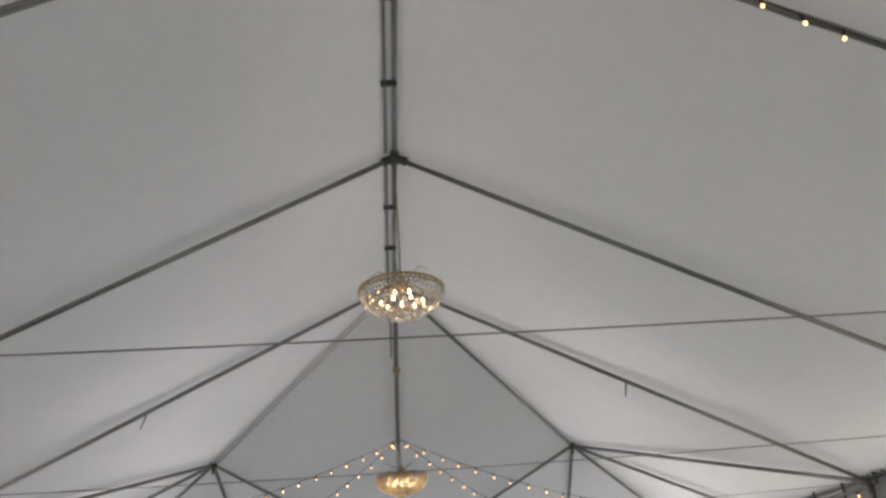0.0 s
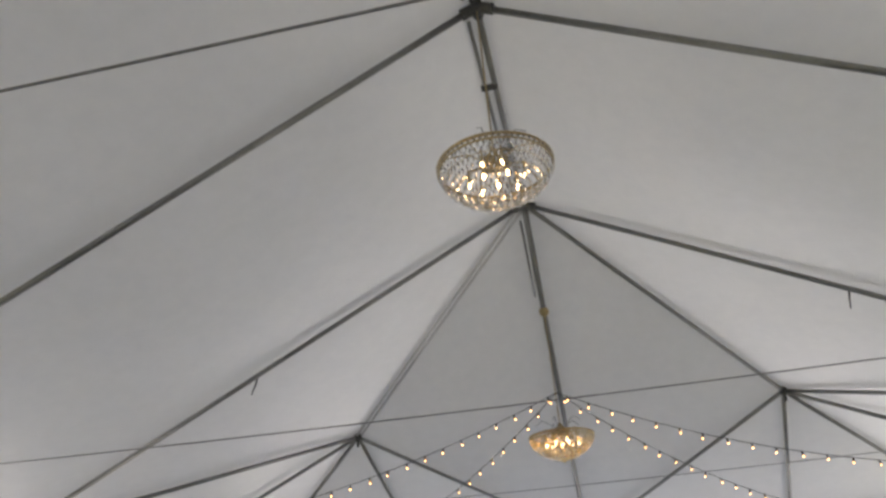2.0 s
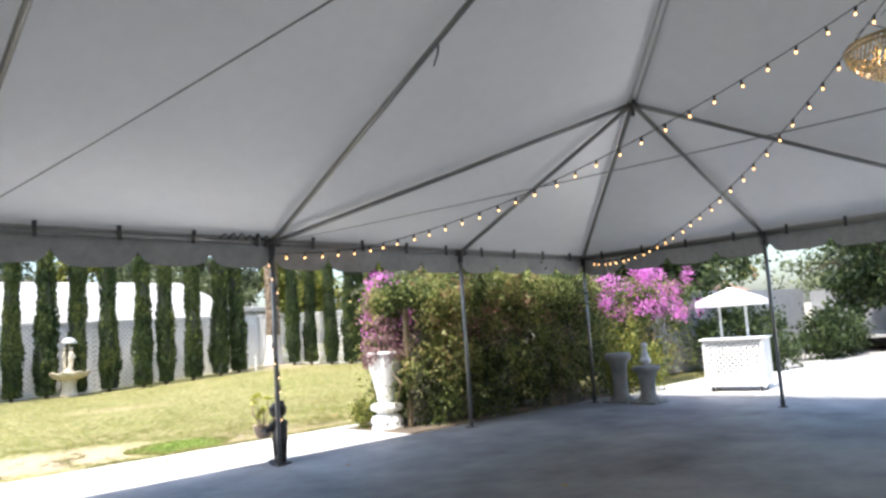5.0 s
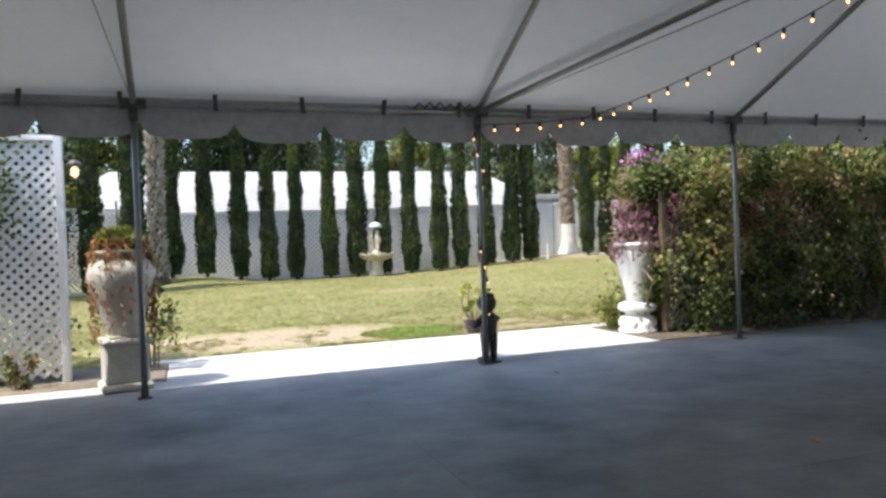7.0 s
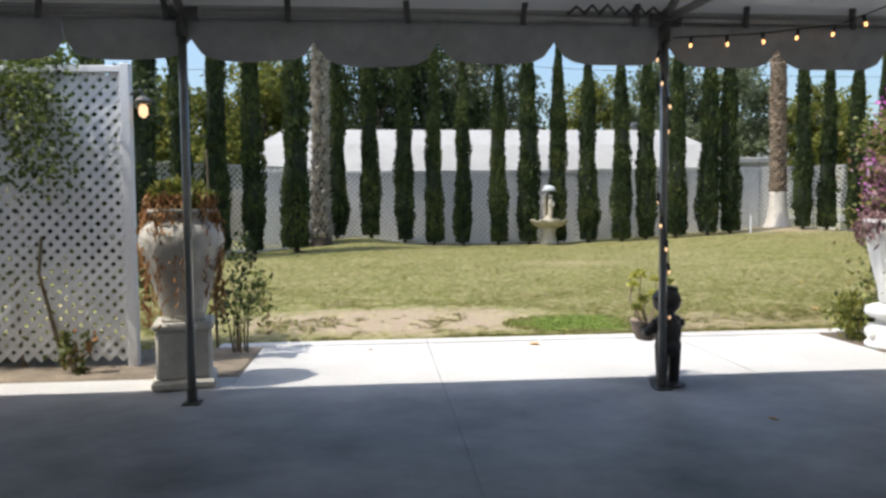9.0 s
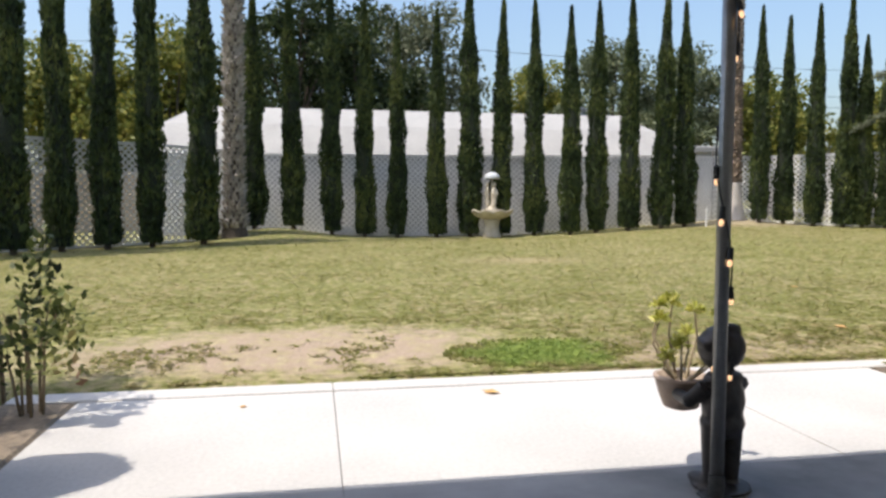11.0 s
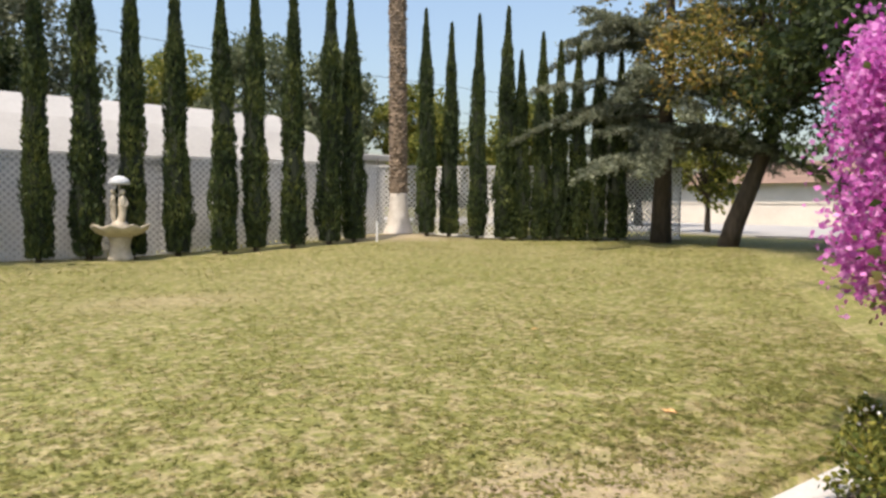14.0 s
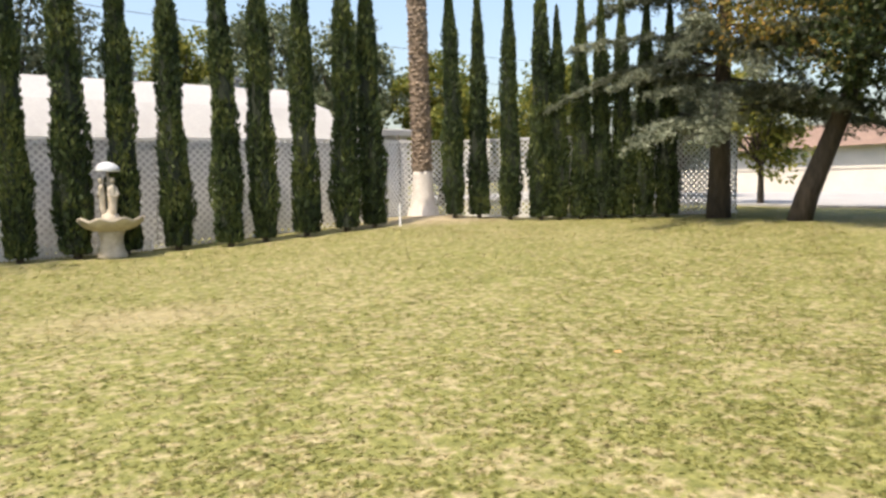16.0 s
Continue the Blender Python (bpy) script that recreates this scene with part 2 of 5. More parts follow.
M_CYPRESS = leafy("cypress foliage", [(0.014, 0.024, 0.010), (0.034, 0.055, 0.018), (0.065, 0.09, 0.026), (0.14, 0.16, 0.045)], 0.7, 0.2, 1.2)
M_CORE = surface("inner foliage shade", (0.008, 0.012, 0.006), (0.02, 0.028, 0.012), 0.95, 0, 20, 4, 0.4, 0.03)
M_OAK = leafy("dark tree leaves", [(0.015, 0.028, 0.010), (0.035, 0.055, 0.018), (0.07, 0.095, 0.03)], 0.55, 0.3)
M_FARLEAF = leafy("hazy green leaves", [(0.06, 0.08, 0.04), (0.12, 0.145, 0.075), (0.21, 0.235, 0.13)], 0.6, 0.3)
M_GREYGREEN = leafy("olive grey leaves", [(0.06, 0.075, 0.04), (0.12, 0.14, 0.08), (0.18, 0.19, 0.12)], 0.6, 0.3)
M_YELLOWGREEN = leafy("yellow green leaves", [(0.07, 0.10, 0.02), (0.17, 0.19, 0.04), (0.30, 0.28, 0.06)], 0.55, 0.4)
M_AUTUMN = leafy("turning leaves", [(0.03, 0.042, 0.014), (0.075, 0.09, 0.025), (0.22, 0.20, 0.05), (0.44, 0.27, 0.07)], 0.55, 0.35, 0.5)
M_CEDAR = leafy("blue grey needles", [(0.05, 0.062, 0.038), (0.15, 0.17, 0.11), (0.33, 0.355, 0.25)], 0.6, 0.25, 0.9)
M_VINE = leafy("vine leaves", [(0.016, 0.024, 0.008), (0.042, 0.062, 0.018), (0.10, 0.13, 0.032), (0.33, 0.34, 0.11), (0.28, 0.15, 0.09)], 0.5, 0.32, 1.5)
M_IVY = leafy("sunlit ivy leaves", [(0.035, 0.055, 0.015), (0.09, 0.125, 0.03), (0.19, 0.22, 0.055), (0.32, 0.34, 0.12)], 0.5, 0.35, 1.8)
M_BRACT = leafy("magenta bracts", [(0.50, 0.09, 0.40), (0.72, 0.20, 0.60), (0.88, 0.42, 0.78)], 0.6, 0.45)
M_DUSKY = leafy("faded pink bracts", [(0.20, 0.07, 0.07), (0.36, 0.15, 0.14), (0.46, 0.26, 0.22)], 0.6, 0.3)
M_SUCCULENT = leafy("lime succulent leaves", [(0.40, 0.42, 0.07), (0.60, 0.60, 0.14), (0.76, 0.72, 0.28)], 0.4, 0.5)
M_DRIED = leafy("dried trailing stems", [(0.18, 0.09, 0.04), (0.34, 0.17, 0.07), (0.45, 0.27, 0.13)], 0.85, 0.2)
M_PURPLE = leafy("dark purple foliage", [(0.10, 0.05, 0.05), (0.22, 0.12, 0.13), (0.40, 0.26, 0.25)], 0.55, 0.25)
M_TAN = surface("tan wall", (0.42, 0.33, 0.24), (0.58, 0.48, 0.37), 0.9, 0, 20, 1, 0.2, 0.01, True)
M_CREAM = surface("cream block wall", (0.56, 0.51, 0.43), (0.70, 0.65, 0.56), 0.9, 0, 12, 0.7, 0.2, 0.01, True)
M_SHINGLE = surface("brown shingles", (0.16, 0.10, 0.075), (0.28, 0.19, 0.14), 0.9, 0, 8, 1, 0.4, 0.02, True)
M_ASPHALT = surface("drive", (0.28, 0.27, 0.26), (0.42, 0.41, 0.39), 0.9, 0, 50, 1, 0.3, 0.005, True)
M_FABRIC = surface("white canvas", (0.72, 0.72, 0.71), (0.84, 0.84, 0.83), 0.85, 0, 80, 3, 0.1, 0.002, False, 0, None, 0.3, 0.15)
M_DRYLEAF = surface("fallen leaf", (0.45, 0.24, 0.08), (0.66, 0.42, 0.18), 0.8, 0, 50, 10, 0.2, 0.002)
M_HOUSE = surface("house stucco", (0.52, 0.48, 0.42), (0.64, 0.60, 0.54), 0.9, 0, 50, 1.0, 0.3, 0.006, True)
# cast stone toned down to hold the pedestals' shade in its colour
M_SHADESTONE = surface("shade-greyed stone", (0.16, 0.155, 0.15), (0.34, 0.33, 0.31), 0.85, 0, 30, 5, 0.35, 0.006)
M_GREYWALL = surface("grey block wall", (0.18, 0.185, 0.195), (0.28, 0.285, 0.295), 0.9, 0, 20, 1.2, 0.2, 0.008, True)


# ---- building helpers ----
def thing(name, label, category, at=(0, 0, 0), group="", kind=""):
    ob = new(name)
    ob.empty_display_size = 0.1
    ob.location = at
    return tagged(ob, label, category, group, kind)


def mesh_of(name, bm, mt, smooth=False):
    me = bpy.data.meshes.new(name)
    bm.to_mesh(me)
    bm.free()
    me.materials.append(mt)
    if smooth:
        me.polygons.foreach_set("use_smooth", [True] * len(me.polygons))
    return me


def part(name, bm, mt, parent, label="", smooth=False):
    """Links a bmesh, or a mesh, as one object under parent (in the parent's own axes)."""
    me = bm if isinstance(bm, bpy.types.Mesh) else mesh_of(name, bm, mt, smooth)
    ob = new(name, me)
    ob.parent = parent
    return tagged(ob, label)


def solo(name, bm, mt, label, category, at=(0, 0, 0), group="", kind="", smooth=False):
    me = bm if isinstance(bm, bpy.types.Mesh) else mesh_of(name, bm, mt, smooth)
    ob = new(name, me)
    ob.location = at
    return tagged(ob, label, category, group, kind)


def box(bm, centre, size, turn=0.0, bevel=0.0):
    m = Matrix.Translation(centre) @ Matrix.Rotation(turn, 4, "Z") @ Matrix.Diagonal((*size, 1))
    made = bmesh.ops.create_cube(bm, size=1, matrix=m)["verts"]
    if bevel:
        edges = list({e for v in made for e in v.link_edges})
        bmesh.ops.bevel(bm, geom=edges, offset=bevel, segments=1, affect="EDGES")
    return bm


def tube(bm, pts, r0, r1=None, seg=10, cap=True):
    """A round tube along points, tapering from r0 to r1."""
    pts = [Vector(p) for p in pts]
    r1 = r0 if r1 is None else r1
    rings, n = [], len(pts)
    up = Vector((0.13, 0.21, 0.97)).normalized()
    for i, p in enumerate(pts):
        d = (pts[min(i + 1, n - 1)] - pts[max(i - 1, 0)]).normalized()
        ref = up if abs(d.dot(up)) < 0.95 else Vector((1, 0, 0))
        a = d.cross(ref).normalized()
        c = d.cross(a)
        r = r0 + (r1 - r0) * i / max(1, n - 1)
        rings.append([bm.verts.new(p + (a * math.cos(2 * math.pi * k / seg) + c * math.sin(2 * math.pi * k / seg)) * r) for k in range(seg)])
    for ra, rb in zip(rings, rings[1:]):
        for k in range(seg):
            bm.faces.new((ra[k], ra[(k + 1) % seg], rb[(k + 1) % seg], rb[k]))
    if cap:
        bm.faces.new(rings[0][::-1])
        bm.faces.new(rings[-1])
    return bm


def lathe(bm, profile, seg=28, centre=(0, 0, 0), flute=0.0, flutes=12, fade=None):
    """A turned form from (radius, height) pairs; flute: waviness of the rim, by row where fade is given."""
    rings = []
    for j, (r, z) in enumerate(profile):
        f = flute * (fade[j] if fade else 1.0)
        rings.append([bm.verts.new((centre[0] + r * (1 + f * math.cos(flutes * 2 * math.pi * k / seg)) * math.cos(2 * math.pi * k / seg),
                                    centre[1] + r * (1 + f * math.cos(flutes * 2 * math.pi * k / seg)) * math.sin(2 * math.pi * k / seg),
                                    centre[2] + z)) for k in range(seg)])
    for ra, rb in zip(rings, rings[1:]):
        for k in range(seg):
            bm.faces.new((ra[k], ra[(k + 1) % seg], rb[(k + 1) % seg], rb[k]))
    bm.faces.new(rings[0][::-1])
    bm.faces.new(rings[-1])
    return bm


def ball(bm, centre, radius, squash=(1, 1, 1), sub=2):
    m = Matrix.Translation(centre) @ Matrix.Diagonal((radius * squash[0], radius * squash[1], radius * squash[2], 1))
    bmesh.ops.create_icosphere(bm, subdivisions=sub, radius=1, matrix=m)
    return bm


def quads(name, v, mt):
    """A mesh of separate four-cornered leaves from an (n, 4, 3) array."""
    n = len(v)
    me = bpy.data.meshes.new(name)
    me.vertices.add(n * 4)
    me.vertices.foreach_set("co", np.ascontiguousarray(v, dtype=np.float32).ravel())
    me.loops.add(n * 4)
    me.loops.foreach_set("vertex_index", np.arange(n * 4, dtype=np.int32))
    me.polygons.add(n)
    me.polygons.foreach_set("loop_start", np.arange(0, n * 4, 4, dtype=np.int32))
    me.materials.append(mt)
    me.update(calc_edges=True)
    return me


def unit(v):
    return v / np.maximum(np.linalg.norm(v, axis=1, keepdims=True), 1e-6)


def leaf_quads(p, along, length, width, rng, spread=0.8):
    """Diamond leaves at p, pointing roughly along, each turned its own way."""
    n = len(p)
    d = unit(along + spread * rng.normal(size=(n, 3)))
    s = unit(np.cross(d, rng.normal(size=(n, 3))))
    k = rng.uniform(0.65, 1.3, (n, 1))
    up = np.cross(d, s) * 0.12 * length * k
    a, b = d * length * 0.5 * k, s * width * 0.5 * k
    return np.stack([p - a, p + b + up, p + a, p - b + up], axis=1)


def in_ball(rng, n):
    return unit(rng.normal(size=(n, 3))) * rng.uniform(0, 1, (n, 1)) ** (1 / 3)


def smooth01(a, b, v):
    t = min(1.0, max(0.0, (v - a) / (b - a)))
    return t * t * (3 - 2 * t)


def ground_z(x, y):
    """Height of the garden: level by the patio, rising a little to the back, with a mound at each palm."""
    s = smooth01(2.1, 16.0, y)
    z = 0.01 + s * (0.10 + 0.27 * smooth01(3.0, 9.5, x))
    z += 0.38 * smooth01(6.0, 15.0, x) * smooth01(2.0, 8.0, y) * (1 - s)
    z += 0.16 * math.exp(-((x - 10.55) ** 2 + (y - 16.8) ** 2) / 2.2)
    z += 0.05 * smooth01(2.1, 3.2, y)
    z += 0.28 * math.exp(-((x + 2.6) ** 2 + (y - 16.3) ** 2) / 2.0)
    return z


# ---- ground, slabs, beds ----
def ground_sheet():
    xs = sorted(set([-400, -200, -100, -60, -40, -30, -24] + [i * 0.5 for i in range(-40, 61)] + [34, 40, 50, 70, 110, 200, 400]))
    ys = sorted(set([-400, -200, -100, -60, -40, -25, -16, -10, -5, 0, 1.0, 2.05, 2.1] + [2.6 + i * 0.5 for i in range(0, 48)] + [30, 36, 45, 60, 100, 200, 400]))
    bm = bmesh.new()
    grid = [[bm.verts.new((x, y, ground_z(x, y) if y > 2.06 else -0.05)) for x in xs] for y in ys]
    for a, b in zip(grid, grid[1:]):
        for i in range(len(xs) - 1):
            bm.faces.new((a[i], a[i + 1], b[i + 1], b[i]))
    return solo("ground", bm, M_LAWN, "patchy dry and green summer lawn", "ground", kind="structure", smooth=True)


ground_sheet()


def grass():
    rng = np.random.default_rng(5)
    n = 300000
    u = rng.uniform(0, 1, n)
    y = 2.12 + 13.5 * u ** 1.9
    half = 4.2 + (y - 2) * 1.0
    x = rng.uniform(-1, 1, n) * half + 0.4 + (y - 2) * 0.42
    clump = np.array([0.8 * noise.noise((a * 1.6, b * 1.6, 0.3)) + 0.9 * noise.noise((a * 6.5, b * 6.5, 2.0)) for a, b in zip(x, y)])
    bare = ((x + 1.7) / 2.2) ** 2 + ((y - 2.95) / 0.95) ** 2
    lush = ((x - 0.10) / 0.72) ** 2 + ((y - 2.6) / 0.40) ** 2
    keep = (rng.uniform(-0.75, 0.6, n) < clump) & ((bare > 1) | ((clump > 0.3) & (rng.uniform(0, 1, n) < 0.6)) | ((y < 2.45) & (clump > 0.12))) | (lush < 1)
    keep &= ~((x < -2.7) & (y < 2.4))
    x, y = x[keep], y[keep]
    n = len(x)
    z = np.array([ground_z(a, b) for a, b in zip(x, y)])
    p = np.stack([x, y, z], 1)
    a, e = rng.uniform(0, 2 * math.pi, n), rng.uniform(0.04, 0.36, n) + 0.3 * (lush[keep] < 1)
    size = rng.uniform(0.016, 0.040, n) * (1 + 0.05 * (y - 2))
    d = np.stack([np.cos(a) * np.cos(e), np.sin(a) * np.cos(e), np.sin(e)], 1) * size[:, None]
    w = np.stack([-np.sin(a), np.cos(a), 0 * a], 1) * (size * rng.uniform(0.2, 0.4, n))[:, None]
    v = np.stack([p, p + d * 0.5 - w, p + d, p + d * 0.5 + w], 1)
    me = quads("lawn_grass", v, M_BLADE)
    ob = solo("lawn_grass", me, None, "short patchy grass blades, partly straw-dry", "grass", kind="stuff")
    return ob


grass()

# ---- tent ----
BAY, EAVE, RIDGE = 3.05, 2.42, 5.43
TOP = 0.055
LEFT_END, HIP = -12.2, 2 * BAY
YR, YB = -5.9, -11.75
tent = thing("frame_tent", "large white vinyl frame tent with aluminium poles", "tent")


def canopy_panel(name, a, b, c, d, nu, nv, sag):
    """A taut sheet between four corners, with a slight sag between the tubes."""
    bm = bmesh.new()
    a, b, c, d = map(Vector, (a, b, c, d))
    rows = []
    for j in range(nv + 1):
        row = []
        for i in range(nu + 1):
            u, v = i / nu, j / nv
            p = (a * (1 - u) + b * u) * (1 - v) + (d * (1 - u) + c * u) * v
            bays = 0.5 - 0.5 * math.cos(2 * math.pi * (u * nu / 8 % 1.0)) if nu >= 8 else math.sin(math.pi * u)
            p.z -= sag * bays * math.sin(math.pi * v)
            row.append(bm.verts.new(p))
        rows.append(row)
    for r0, r1 in zip(rows, rows[1:]):
        for i in range(nu):
            bm.faces.new((r0[i], r0[i + 1], r1[i + 1], r1[i]))
    bmesh.ops.remove_doubles(bm, verts=bm.verts, dist=0.001)
    return part(name, bm, M_VINYL, tent, smooth=True)


def up(p):
    return (p[0], p[1], p[2] + TOP)


LEN = int(round(-LEFT_END / BAY))
FL, FR = (LEFT_END, 0.03, EAVE), (0, 0.03, EAVE)
RL, RR = (LEFT_END, YR, RIDGE), (0, YR, RIDGE)
BL, BR = (LEFT_END, YB - 0.03, EAVE), (0, YB - 0.03, EAVE)
canopy_panel("canopy", up(FL), up(FR), up(RR), up(RL), 8 * LEN, 10, 0.035)
canopy_panel("canopy", up(BR), up(BL), up(RL), up(RR), 8 * LEN, 10, 0.035)
NB, NC = (2.97, -2.93, 3.77), (3.12, -8.83, 3.75)
E = EAVE
CORNERS = {"p0": (0, 0.03, E), "i1": (BAY, 0.03, E), "cf": (2 * BAY + 0.03, 0.03, E), "i2": (2 * BAY + 0.03, -BAY, E), "m": (2 * BAY + 0.03, YR, E),
           "i3": (2 * BAY + 0.03, -3 * BAY, E), "cb": (2 * BAY + 0.03, YB - 0.03, E), "i4": (BAY, YB - 0.03, E), "q0": (0, YB - 0.03, E)}


def tri_panel(*pts):
    bm = bmesh.new()
    bm.faces.new([bm.verts.new(up(p)) for p in pts])
    bmesh.ops.triangulate(bm, faces=bm.faces)
    bmesh.ops.subdivide_edges(bm, edges=bm.edges, cuts=4, use_grid_fill=True)
    return part("canopy", bm, M_VINYL, tent, smooth=True)


K = CORNERS
for trio in ((RR, K["p0"], NB), (NB, K["p0"], K["i1"]), (NB, K["i1"], K["cf"]), (NB, K["cf"], K["i2"]), (NB, K["i2"], K["m"]), (RR, NB, K["m"]),
             (RR, K["m"], NC), (NC, K["m"], K["i3"]), (NC, K["i3"], K["cb"]), (NC, K["cb"], K["i4"]), (NC, K["i4"], K["q0"]), (RR, NC, K["q0"])):
    tri_panel(*trio)
# the far hip, behind the walker
for trio in ((RL, (LEFT_END - HIP, 0.03, E), FL), (RL, (LEFT_END - HIP, YB, E), (LEFT_END - HIP, 0.03, E)), (RL, BL, (LEFT_END - HIP, YB, E))):
    tri_panel(*trio)


def pole(name, a, b, r=0.027, mt=None, parent=tent):
    return part(name, tube(bmesh.new(), [a, b], r), mt or M_ALU, parent, smooth=True)


A_ = RR
RAFTER_X = [0 - BAY * i for i in range(0, LEN + 1)]
for x in RAFTER_X:
    pole("rafter", (x, 0, E), (x, YR, RIDGE), 0.027)
    pole("rafter", (x, YB, E), (x, YR, RIDGE), 0.027)
    bm = bmesh.new()
    tube(bm, [(x - 0.09, YR, RIDGE), (x + 0.09, YR, RIDGE)], 0.045)
    tube(bm, [(x, YR - 0.12, RIDGE - 0.055), (x, YR, RIDGE), (x, YR + 0.12, RIDGE - 0.055)], 0.045)
    ball(bm, (x, YR, RIDGE - 0.02), 0.06)
    part("crown_fitting", bm, M_ALU_DARK, tent)
for x0, x1 in zip(RAFTER_X[1:], RAFTER_X):
    pole("ridge_tube", (x0, YR, RIDGE), (x1, YR, RIDGE), 0.025)
    pole("ridge_tube", (x0 + 0.12, YR + 0.085, RIDGE - 0.02), (x1 - 0.12, YR + 0.085, RIDGE - 0.02), 0.016)
    for k in (0.3, 0.62):
        part("clip", box(bmesh.new(), (x0 + BAY * k, YR + 0.05, RIDGE - 0.03), (0.03, 0.14, 0.05)), M_ALU_DARK, tent)
for n_, ends in ((NB, ("p0", "i1", "cf", "i2", "m")), (NC, ("m", "i3", "cb", "i4", "q0"))):
    d = (Vector(n_) - Vector(A_)).normalized()
    s = Vector((-d.y, d.x, 0)).normalized() * 0.035
    if n_ is NB:
        pole("hip_tube", Vector(A_) + s, Vector(n_) + s, 0.016, M_ALU_LIT)
        pole("hip_tube", Vector(A_) - s, Vector(n_) - s, 0.016, M_ALU_LIT)
    else:
        pole("hip_tube", A_, n_, 0.027)
    for e in ends:
        k = K[e]
        pole("hip_rafter", n_, (min(k[0], 2 * BAY), max(min(k[1], 0), YB), k[2]), 0.027)
    bm = bmesh.new()
    ball(bm, n_, 0.06)
    tube(bm, [(n_[0], n_[1], n_[2] - 0.14), n_], 0.02)
    part("hip_fitting", bm, M_ALU_DARK, tent)
pole("hip_rafter", A_, (2 * BAY, YR, E), 0.034)
pole("hip_rafter", (0.15, YR + 0.07, RIDGE - 0.13), (1.2, YR + 0.07, RIDGE - 0.13 - 0.5), 0.014)
part("coupler", ball(bmesh.new(), (1.45, YR, RIDGE - 1.45 * (RIDGE - E) / HIP - 0.03), 0.062, (1.2, 1, 1.1)), M_GOLD, tent, "tarnished brass coupler")
EAVE_RUNS = [((LEFT_END - HIP, 0, E), (2 * BAY, 0, E)), ((2 * BAY, 0, E), (2 * BAY, YB, E)), ((2 * BAY, YB, E), (LEFT_END - HIP, YB, E))]
for a, b in EAVE_RUNS:
    pole("eave_rail", a, b, 0.03)
POST_AT = [(x, 0) for x in RAFTER_X] + [(BAY, 0), (2 * BAY, 0), (2 * BAY, -BAY), (2 * BAY, YR), (2 * BAY, -3 * BAY), (2 * BAY, YB), (BAY, YB)] + [(x, YB) for x in RAFTER_X]
post_mesh = mesh_of("post", tube(bmesh.new(), [(0, 0, 0.012), (0, 0, E)], 0.0265, seg=14), M_ALU, True)
foot_bm = box(bmesh.new(), (0, 0, 0.006), (0.11, 0.11, 0.012), 0, 0.003)
tube(foot_bm, [(0, 0, 0.01), (0, 0, 0.10)], 0.031, seg=14)
foot_mesh = mesh_of("foot_plate", foot_bm, M_ALU_DARK)
joint_bm = bmesh.new()
tube(joint_bm, [(-0.10, 0, E), (0.10, 0, E)], 0.042)
tube(joint_bm, [(0, 0, E - 0.14), (0, 0, E)], 0.036)
joint_mesh = mesh_of("eave_fitting", joint_bm, M_ALU_DARK, True)
for x, y in POST_AT:
    for nm, me in (("post", post_mesh), ("foot_plate", foot_mesh), ("eave_fitting", joint_mesh)):
        ob = new(nm, me)
        ob.parent, ob.location = tent, (x, y, 0)


def valance(a, b):
    """A hanging border with shallow scallops and a narrow slit at each seam."""
    a, b = Vector(a), Vector(b)
    run = (b - a).length
    d = (b - a).normalized()
    out = Vector((d.y, -d.x, 0)) * -1
    step, sub = 0.745, 12
    n = int(run / step)
    rng = random.Random(3)
    for i in range(n):
        bm = bmesh.new()
        s0, wid = i * run / n, run / n
        top, low, lift = [], [], rng.uniform(-0.02, 0.02)
        for k in range(sub + 1):
            u = k / sub
            wave = 0.018 * math.sin(7 * (s0 + u * wid)) + 0.01 * math.sin(17 * (s0 + u * wid))
            z = EAVE - 0.285 + lift + 0.115 * abs(2 * u - 1) ** 7 + 0.02 * abs(2 * u - 1) ** 2
            base = a + d * (s0 + u * wid) + out * 0.036
            top.append(bm.verts.new((base.x - out.x * 0.012, base.y - out.y * 0.012, EAVE + TOP + 0.004)))
            low.append(bm.verts.new((base.x + out.x * (0.02 + wave), base.y + out.y * (0.02 + wave), z)))
        for k in range(sub):
            bm.faces.new((top[k], top[k + 1], low[k + 1], low[k]))
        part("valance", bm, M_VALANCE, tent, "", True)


valance((LEFT_END - HIP, 0, 0), (2 * BAY + 0.06, 0, 0))
valance((2 * BAY, 0.06, 0), (2 * BAY, YB - 0.06, 0))
valance((2 * BAY + 0.06, YB, 0), (LEFT_END - HIP, YB, 0))
strap_bm = box(bmesh.new(), (0, -0.03, 0.02), (0.035, 0.02, 0.14), 0, 0.004)
box(strap_bm, (0.012, -0.035, 0.09), (0.015, 0.012, 0.07))
strap_mesh = mesh_of("strap", strap_bm, M_STRAP)
rng_s = random.Random(11)
for i in range(34):
    x = 2 * BAY - 0.42 - i * 0.735
    ob = new("strap", strap_mesh)
    ob.parent, ob.location, ob.rotation_euler = tent, (x, 0.0, E), (0, rng_s.uniform(-0.15, 0.15), 0)
for i in range(16):
    ob = new("strap", strap_mesh)
    ob.parent, ob.location, ob.rotation_euler = tent, (2 * BAY, -0.4 - i * 0.745, E), (0, 0, -math.pi / 2)
for i in range(30):
    ob = new("strap", strap_mesh)
    ob.parent, ob.location, ob.rotation_euler = tent, (2 * BAY - 0.42 - i * 0.735, YB, E), (0, 0, math.pi)
